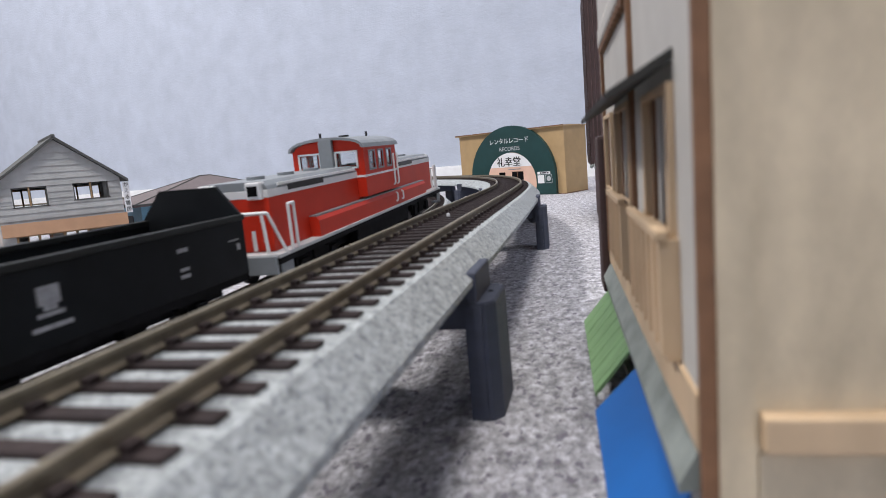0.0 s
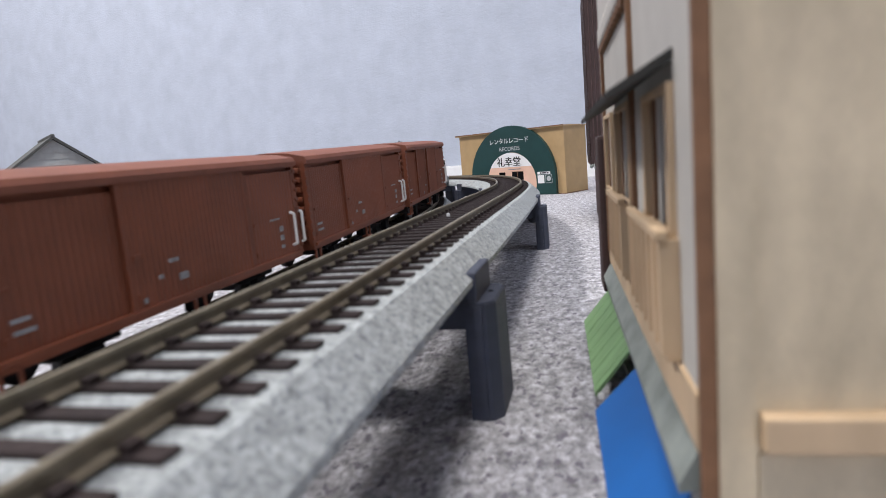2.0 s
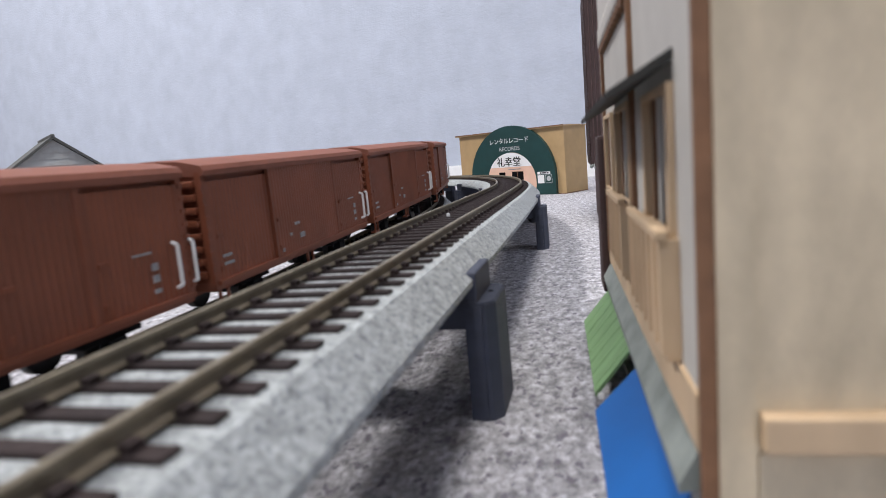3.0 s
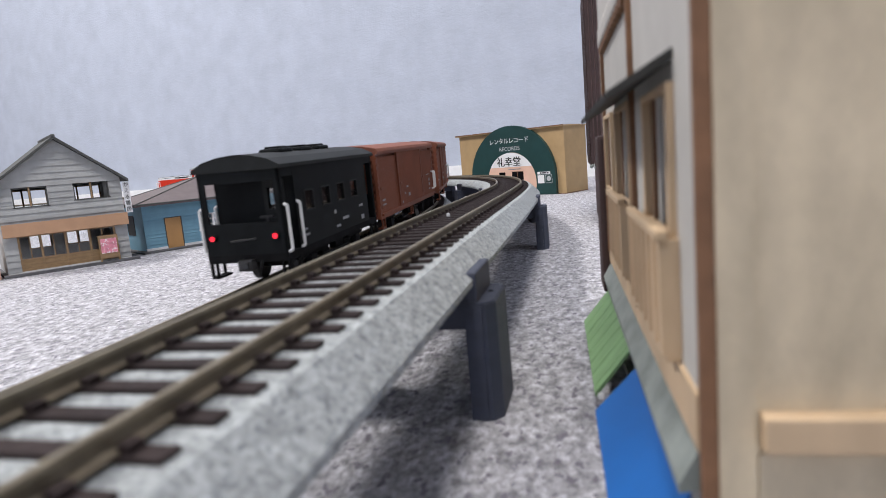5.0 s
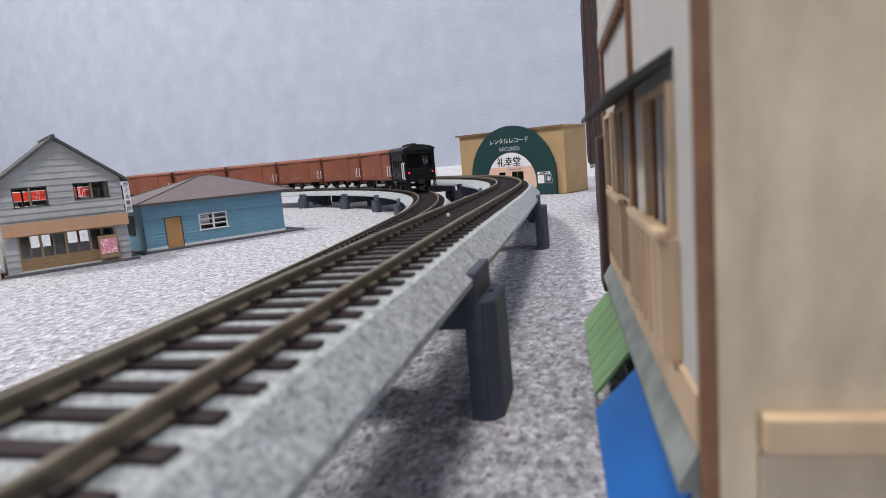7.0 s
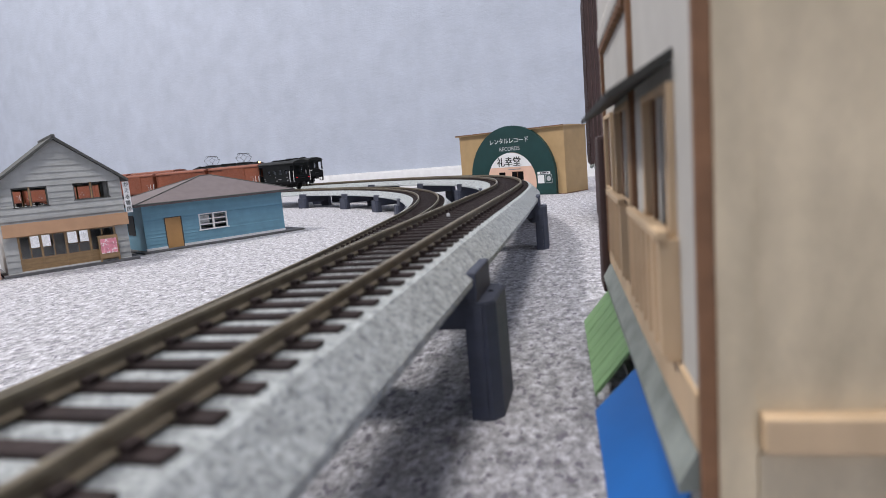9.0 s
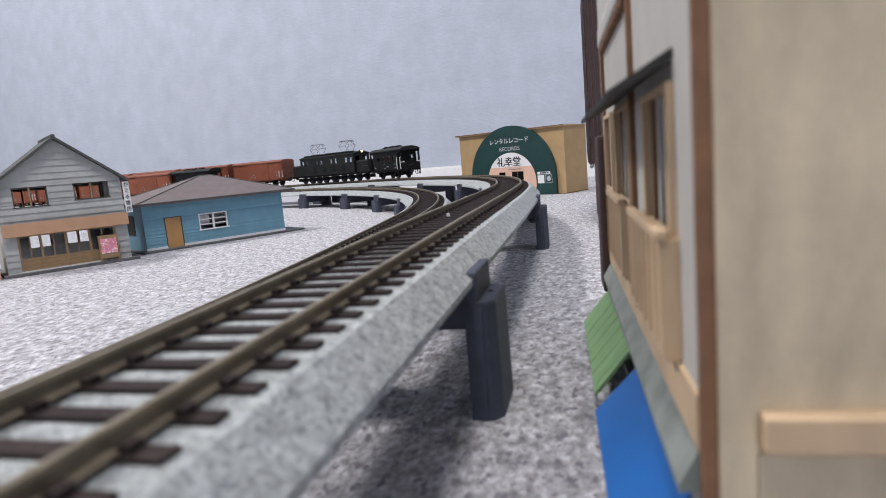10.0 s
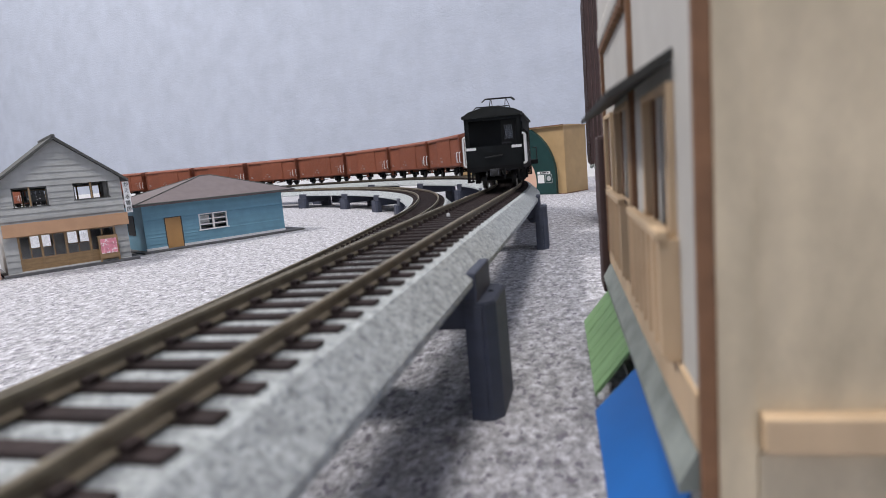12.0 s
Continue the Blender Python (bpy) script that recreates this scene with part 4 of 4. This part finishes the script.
def blue_house():
    top = new("model_bungalow")
    tagged(top, "light blue weatherboard model bungalow with a mauve-grey hip roof", "model house")
    W, D, E = 128.5, 70.0, 40.6
    door, win = (17, 1.6, 31, 27.3), (46, 13.2, 72, 27.2)
    holes = [door, win]
    face = part("front_wall", holed(0, W, 1.6, E, holes, 0.8, 2.0), BLUE, top)
    n = 13
    for i in range(n):
        z0 = 3.6 + i * 2.84
        for a, b, c, d in cut_rows(0, W, [(z0, z0 + 2.84)], holes):
            bm = bmesh.new()
            lip = 0.05 if abs(b - z0) < 0.01 else 0.3
            vs = [bm.verts.new(p) for p in ((a, 0.82, b), (c, 0.82, b), (c, 0.82, d), (a, 0.82, d), (a, lip, b), (c, lip, b), (c, 0.5, d), (a, 0.5, d))]
            for f in ((4, 5, 6, 7), (0, 1, 5, 4), (3, 2, 6, 7), (0, 3, 7, 4), (1, 2, 6, 5)):
                bm.faces.new([vs[j] for j in f])
            part("weatherboard", bm, BLUE, face)
    part("plinth", boxes((-0.2, -0.2, 1.6, 17, 1.2, 3.6), (31, -0.2, 1.6, W + 0.2, 1.2, 3.6)), WHITE, top, "white plinth strip")
    part("front_door", boxes((17.4, 0.4, 1.6, 30.6, 1.3, 27.0), bev=0.15), ORANGE, top, "plain ochre door")
    part("door_frame", boxes((16.7, -0.1, 1.6, 17.4, 1.4, 27.7), (30.6, -0.1, 1.6, 31.3, 1.4, 27.7), (16.7, -0.1, 27.0, 31.3, 1.4, 27.7)), ROOFGREY, top)
    for x0 in (0, W - 1.2):
        part("side_wall", boxes((x0, 2.0, 1.6, x0 + 1.2, D - 1.2, E)), BLUE, top)
    part("side_window", boxes((-0.4, 22, 14, 0.2, 40, 31)), BLUEDARK, top)
    part("back_wall", boxes((0, D - 1.2, 1.6, W, D, E)), BLUE, top)
    part("floor_card", boxes((1, 2, 1.2, W - 1, D - 1, 2.0)), BLUEDARK, top)
    wf = part("window", boxes((46, 0, 13.2, 47.1, 1.6, 27.2), (70.9, 0, 13.2, 72, 1.6, 27.2), (58.2, -0.1, 13.2, 59.8, 1.6, 27.2), (46, 0, 26.2, 72, 1.6, 27.2), (45.2, -0.5, 12.6, 72.8, 1.6, 13.6)), WHITE, top)
    for a, b in ((47.1, 58.2), (59.8, 70.9)):
        for zz in (17.2, 21.6):
            part("glazing_bar", boxes((a, 0.3, zz, b, 1.2, zz + 1.0)), WHITE, wf)
        part("pane", boxes((a, 0.7, 13.6, b, 0.8, 26.2)), GLASS, wf)
    part("inner_notice", boxes((48, 1.9, 18, 56, 2.1, 25.4)), WHITE, wf)
    o = 7.0
    bm = bmesh.new()
    ring = [bm.verts.new(p) for p in ((-o, -o, E), (W + o + 4, -o, E), (W + o + 4, D + o, E), (-o, D + o, E))]
    low = [bm.verts.new((v.co.x, v.co.y, E - 1.8)) for v in ring]
    r0, r1 = bm.verts.new((W * 0.56 - 5, D / 2, 60.4)), bm.verts.new((W * 0.56 + 5, D / 2, 60.4))
    for f in ((ring[0], ring[1], r1, r0), (ring[1], ring[2], r1), (ring[2], ring[3], r0, r1), (ring[3], ring[0], r0)):
        bm.faces.new(f)
    for i in range(4):
        bm.faces.new((ring[i], ring[(i + 1) % 4], low[(i + 1) % 4], low[i]))
    bm.faces.new(low)
    rf = part("hip_roof", bm, BLUEROOF, top)
    hips = bmesh.new()
    for a, b in (((-o, -o, E), (W * 0.56 - 5, D / 2, 60.4)), ((W + o + 4, -o, E), (W * 0.56 + 5, D / 2, 60.4)), ((-o, D + o, E), (W * 0.56 - 5, D / 2, 60.4)), ((W * 0.56 - 5, D / 2, 60.4), (W * 0.56 + 5, D / 2, 60.4)), ((-o, -o, E), (W + o + 4, -o, E)), ((-o, -o, E), (-o, D + o, E))):
        rod(hips, a, b, 0.6, 6)
    part("hip_cap", hips, ROOFGREY, rf)
    part("slab", boxes((-5, -7, 0, W + 17, D + 8, 1.6), bev=0.2), SLAB, top, "grey card base slab")
    place(top, -316.8, 393.5, 0.53, 0.848)


def record_shop():
    top = new("model_record_shop")
    tagged(top, "ochre flat-roofed model record shop with green arched sign front", "model shop")
    W, D, H = 173.0, 54.0, 85.0
    door = (80, 2, 104, 31)
    part("front_wall", holed(0, W, 0.2, H, [door], 0, 2.2), OCHRE, top)
    for x0 in (0, W - 2.2):
        part("side_wall", boxes((x0, 2.2, 0.2, x0 + 2.2, D - 2.2, H)), OCHRE, top)
    part("back_wall", boxes((0, D - 2.2, 0.2, W, D, H)), OCHRE, top)
    part("roof", boxes((-5, -3.0, H, W + 1.5, D + 3, H + 1.8), bev=0.2), OCHRE, top, "thin ochre roof slab")
    part("roof_edge", boxes((-5.2, -3.3, H + 1.0, W + 1.8, -2.9, H + 2.2)), PLYEDGE, top)
    part("base_trim", boxes((-0.4, -0.5, 0, W + 0.4, 0, 1.2), (W, -0.4, 0, W + 0.5, D, 1.2)), PLYEDGE, top)
    cx, R, leg = 92.0, 69.0, 24.0

    def stilted(r, z0, n=28):
        return [(cx + r, z0)] + [(cx + r * math.cos(math.pi * i / n), leg + r * math.sin(math.pi * i / n)) for i in range(n + 1)] + [(cx - r, z0)]

    def ring(r0, r1, z0, y0, y1, n=28):
        a, b = stilted(r1, z0, n), stilted(r0, z0, n)
        bm = bmesh.new()
        rows = [[bm.verts.new((p[0], y, p[1])) for p in q] for q in (a, b) for y in (y0, y1)]
        for i in range(len(a) - 1):
            for p, q in ((0, 1), (0, 2), (1, 3), (2, 3)):
                bm.faces.new((rows[p][i], rows[p][i + 1], rows[q][i + 1], rows[q][i]))
        return bm
    def cap(r, c, z0, y0, y1, n=30):
        """The part above z0 of a disc of radius r centred at height c."""
        h = math.asin(max(-1.0, min(1.0, (z0 - c) / r)))
        return prism([(cx + r * math.cos(h + (math.pi - 2 * h) * i / n), c + r * math.sin(h + (math.pi - 2 * h) * i / n)) for i in range(n + 1)], y0, y1)
    sign = part("arch_sign", ring(34, R, 0.3, -5.2, -0.1), GREEN, top, "dark green arched sign board")
    inner = part("inner_arch", cap(40.0, 17.4, 0.4, -5.5, -5.15), PEACH, top, "peach arch panel around the door")
    part("white_panel", cap(40.0, 17.4, 38.2, -5.7, -5.45), WHITE, top)
    part("shop_window", boxes((93.5, -5.7, 20.5, 112, -5.5, 31.5)), INK, top, "dark shop window")
    part("window_frame", boxes((92.9, -5.76, 31.5, 112.6, -5.5, 32.0), (102.2, -5.76, 20.5, 102.8, -5.5, 31.5)), PLYEDGE, top)
    part("window_slot", boxes((72, -5.7, 27.0, 82.5, -5.5, 31.6)), INK, top)
    part("door_leaf", boxes((93.5, -5.72, 0.6, 112, -5.5, 20.2)), PLYEDGE, top)
    lettering("レンタルレコード", 8.2, WHITE, sign, cx - 1.4, -5.35, 72.8)
    lettering("RECORDS", 7.6, PALE, sign, cx - 0.6, -5.35, 62.4)
    part("caption_bar", boxes((cx - 4, -5.62, 34.6, cx + 17, -5.5, 35.6)), GREY, inner, "line of small unreadable print")
    for dx in (-0.25, 0.25):
        lettering("礼幸堂", 13.4, INK, inner, cx - 2.6 + dx, -5.8, 44.4)
    part("notice", boxes((134, -5.45, 14.8, 144, -5.2, 25.4), bev=0.05), WHITE, sign, "pale poster")
    nb = part("notice", boxes((146, -5.45, 14.8, 156, -5.2, 25.4)), PALE, sign, "framed dark poster with a round figure")
    part("notice_field", boxes((146.6, -5.55, 15.4, 155.4, -5.42, 24.8)), GREEN, nb)
    part("notice_disc", rod(bmesh.new(), (151, -5.65, 20.6), (151, -5.5, 20.6), 3.2, 20), PALE, nb)
    part("notice", boxes((134, -5.45, 26.4, 153.5, -5.2, 29.6)), WHITE, sign, "white strip with small print")
    bars = bmesh.new()
    for i in range(4):
        box(bars, 138 + i * 3.4, -5.55, 27.2, 140.6 + i * 3.4, -5.42, 28.9)
    part("print_bars", bars, INK, sign)
    place(top, -144.1, 847.0, 0.877, -0.479)


def townhouse():
    """Laser-cut kit house beside the camera: x along the street front, y out of the front wall, towards the track negative."""
    top = new("wooden_kit_townhouse")
    tagged(top, "unpainted laser-cut plywood model townhouse with balconies and coloured awnings", "model house")
    Lf, H, T = 134.0, 96.0, 2.0
    wins = [(15, 46, 36, 63), (58, 46, 84, 64), (96, 46, 116, 64)]
    low = [(20, 2, 50, 16), (60, 2, 95, 16), (103, 2, 126, 16)]
    part("street_wall", holed(1.2, Lf, 0.2, H, wins + low, 0, T), STUCCO, top, "warm grey street wall")
    part("corner_edge", boxes((0, -0.65, 0.2, 1.2, 0.95, H)), PLYEDGE, top, "laser-burnt brown plywood edge")
    ew = part("end_wall", boxes((0.1, 0.95, 0.2, 1.2, 95, H)), PLY, top, "blond plywood end wall")
    part("wall_joint", boxes((-0.25, 1.0, 0.2, 0.1, 4.6, H), bev=0.1), PLY, ew)
    part("end_ledge", boxes((-2.2, 4.8, 25.8, 0.2, 95, 29.6), bev=0.35), WOOD, ew, "pale wooden ledge strip")
    part("end_panel", boxes((-0.2, 4.8, 0.2, 0.12, 95, 25)), PLY, ew)
    part("back_wall", boxes((2, 93, 0.2, Lf, 95, H)), PLY, top)
    part("far_wall", boxes((Lf - 2, T, 0.2, Lf, 93, H)), PLY, top)
    part("storey_floor", boxes((2, T, 33, Lf - 2, 93, 35)), PLY, top)
    part("flat_roof", boxes((0, 0, H, Lf, 95, H + 2)), ROOFGREY, top)
    part("room_partition", boxes((2, 16, 35, Lf - 2, 17.5, 95)), WOOD, top)
    part("inner_shelf", boxes((8, 10, 50, 52, 16, 51.5), (8, 10, 57, 52, 16, 58.5), (38, 2, 35, 39.5, 16, 95)), WOOD, top)
    for x0, z0, x1, z1 in wins:
        m = (x0 + x1) / 2
        w = part("window", holed(x0 - 1, x1 + 1, z0 - 1, z1 + 1, [(x0 + 0.8, z0, x1 - 0.8, z1)], -0.9, 1.6), WOOD, top)
        part("sash", boxes((m - 0.8, -0.2, z0, m + 0.8, 1.2, z1)), STUCCO, w)
        part("sash_bar", boxes((m + 4, -0.3, z0, m + 5.2, 1.0, z1)), PLYEDGE, w)
    for x0, x1 in ((13, 45), (62, 92)):
        b = part("balcony", boxes((x0, -1.9, 30.2, x1, 0, 31.4), bev=0.15), WOOD, top)
        for xe in (x0, x1 - 1.1):
            part("side_panel", boxes((xe, -1.9, 31.3, xe + 1.1, 0, 45.5)), WOOD, b)
        part("rail_panel", boxes((x0, -2.4, 31, x1, -1.9, 45.6)), WOOD, b)
        part("rail_cap", boxes((x0 - 0.5, -2.8, 45.4, x1 + 0.5, -1.4, 46.6), bev=0.2), WOOD, b)
        k = x0 + 2.5
        while k < x1 - 2:
            part("slat", boxes((k, -2.75, 32, k + 1.4, -2.4, 45.4)), WOOD, b)
            k += 5.2
    # charcoal awning above the upper windows
    a = part("upper_awning", prism([(0.2, 68.0), (0.2, 66.6), (-7.6, 62.6), (-7.9, 63.4)], 14, 92), AWNBLACK, top, "charcoal sloping awning")
    for v in a.data.vertices:
        v.co = Vector((v.co.y, v.co.x, v.co.z))
    # belt of grey tiles between the storeys
    a = part("tile_belt", prism([(0, 23.5), (0, 18.5), (-2.4, 18.1), (-2.4, 19.2)], 4, Lf), TILEGREY, top, "mossy grey sloping tile belt")
    for v in a.data.vertices:
        v.co = Vector((v.co.y, v.co.x, v.co.z))
    for nm, mat, pts, y0, y1, lab in (("shop_awning", AWNGREEN, [(-0.2, 17.0), (-0.2, 16.1), (-8.7, 5.2), (-8.9, 6.2)], 63, 119, "leaf-green ribbed shop awning"), ("shop_awning", AWNBLUE, [(-0.2, 15.2), (-0.2, 14.2), (-9.0, 4.4), (-9.2, 5.4)], 9, 56, "bright blue shop awning")):
        a = part(nm, prism(pts, y0, y1), mat, top, lab)
        for v in a.data.vertices:
            v.co = Vector((v.co.y, v.co.x, v.co.z))
        if mat is AWNGREEN:
            for k in range(7):
                r = part("awning_rib", prism([(pts[0][0], pts[0][1] + 0.14), (pts[0][0], pts[0][1] - 0.2), (pts[3][0], pts[3][1] - 0.2), (pts[3][0], pts[3][1] + 0.14)], y0 + 3 + k * 7.6, y0 + 3.9 + k * 7.6), AWNGREEN, a)
                for v in r.data.vertices:
                    v.co = Vector((v.co.y, v.co.x, v.co.z))
            part("awning_hem", boxes((y0 - 0.5, -8.2, 5.0, y0, -7.0, 6.2)), WHITE, a).matrix_basis = Matrix()
    part("timber_band", boxes((3, -0.5, 23.6, Lf, 0, 30.0)), WOOD, top)
    part("end_downpipe", boxes((121, -2.6, 14, 134, -0.1, 60), bev=1.0), MAROON, top, "dark maroon boxed downpipe")
    # scalloped eave pattern and timber posts of the upper wall
    for x0, x1 in ((118, 120), (52, 54)):
        part("timber_post", boxes((x0, -0.9, 27, x1, 0, H)), PLYEDGE, top)
    eave = part("scalloped_eave", boxes((55, -1.2, 84, 117, 0, H)), STUCCO, top)
    for i in range(12):
        part("scallop", rod(bmesh.new(), (57.5 + i * 5.1, -1.4, 84), (57.5 + i * 5.1, -0.1, 84), 2.5, 12), PLYEDGE, eave)
    for i in range(12):
        part("scallop", rod(bmesh.new(), (57.5 + i * 5.1, -1.6, 85.4), (57.5 + i * 5.1, -0.1, 85.4), 2.4, 12), STUCCO, eave)
    # street front runs along (-0.058, 0.998); its outer side faces the track
    m = Matrix(((-0.058, 0.998, 0, 0.0566), (0.998, 0.058, 0, 0.0256), (0, 0, 1, 0), (0, 0, 0, 1)))
    seen = set()
    for ch in top.children_recursive:
        if ch.data.name not in seen:
            seen.add(ch.data.name)
            for v in ch.data.vertices:
                v.co = Vector((v.co.y, v.co.x, v.co.z))
            ch.data.flip_normals()
    top.matrix_basis = pose(0.0566, 0.0256, 0, 0, 0, 3.3)


def slatted_house():
    top = new("slatted_model_house")
    tagged(top, "dark brown model building with vertical slatted upper storey", "model house")
    part("lower_wall", boxes((5, 2, 0.2, 85, 100, 46)), MAROON, top)
    part("upper_wall", boxes((0.4, 1.2, 45, 85, 100, 170)), PLUM, top)
    for i in range(30):
        x = i * 2.75
        part("slat", boxes((x, -0.8, 44, x + 1.7, 1.2, 170)), MAROON, top)
    for i in range(16):
        part("side_slat", boxes((-0.8, 4 + i * 6, 44, 0.4, 6.4 + i * 6, 170)), MAROON, top)
    rng = random.Random(5)
    moss = bmesh.new()
    for i in range(60):
        c = Vector((rng.uniform(-1, 60), rng.uniform(-2.5, 0.5), 44 + rng.uniform(-2.0, 1.6)))
        bmesh.ops.create_icosphere(moss, subdivisions=1, radius=rng.uniform(0.6, 1.5), matrix=Matrix.Translation(c))
    o = part("mossy_sill", moss, TILEGREY, top, "grey mossy clumps along the sill")
    o["kind"] = "stuff"
    top.matrix_basis = pose(0.0432, 0.413, 0, 0, 0, 2.0)


grey_shop()
blue_house()
record_shop()
townhouse()
slatted_house()

motions()
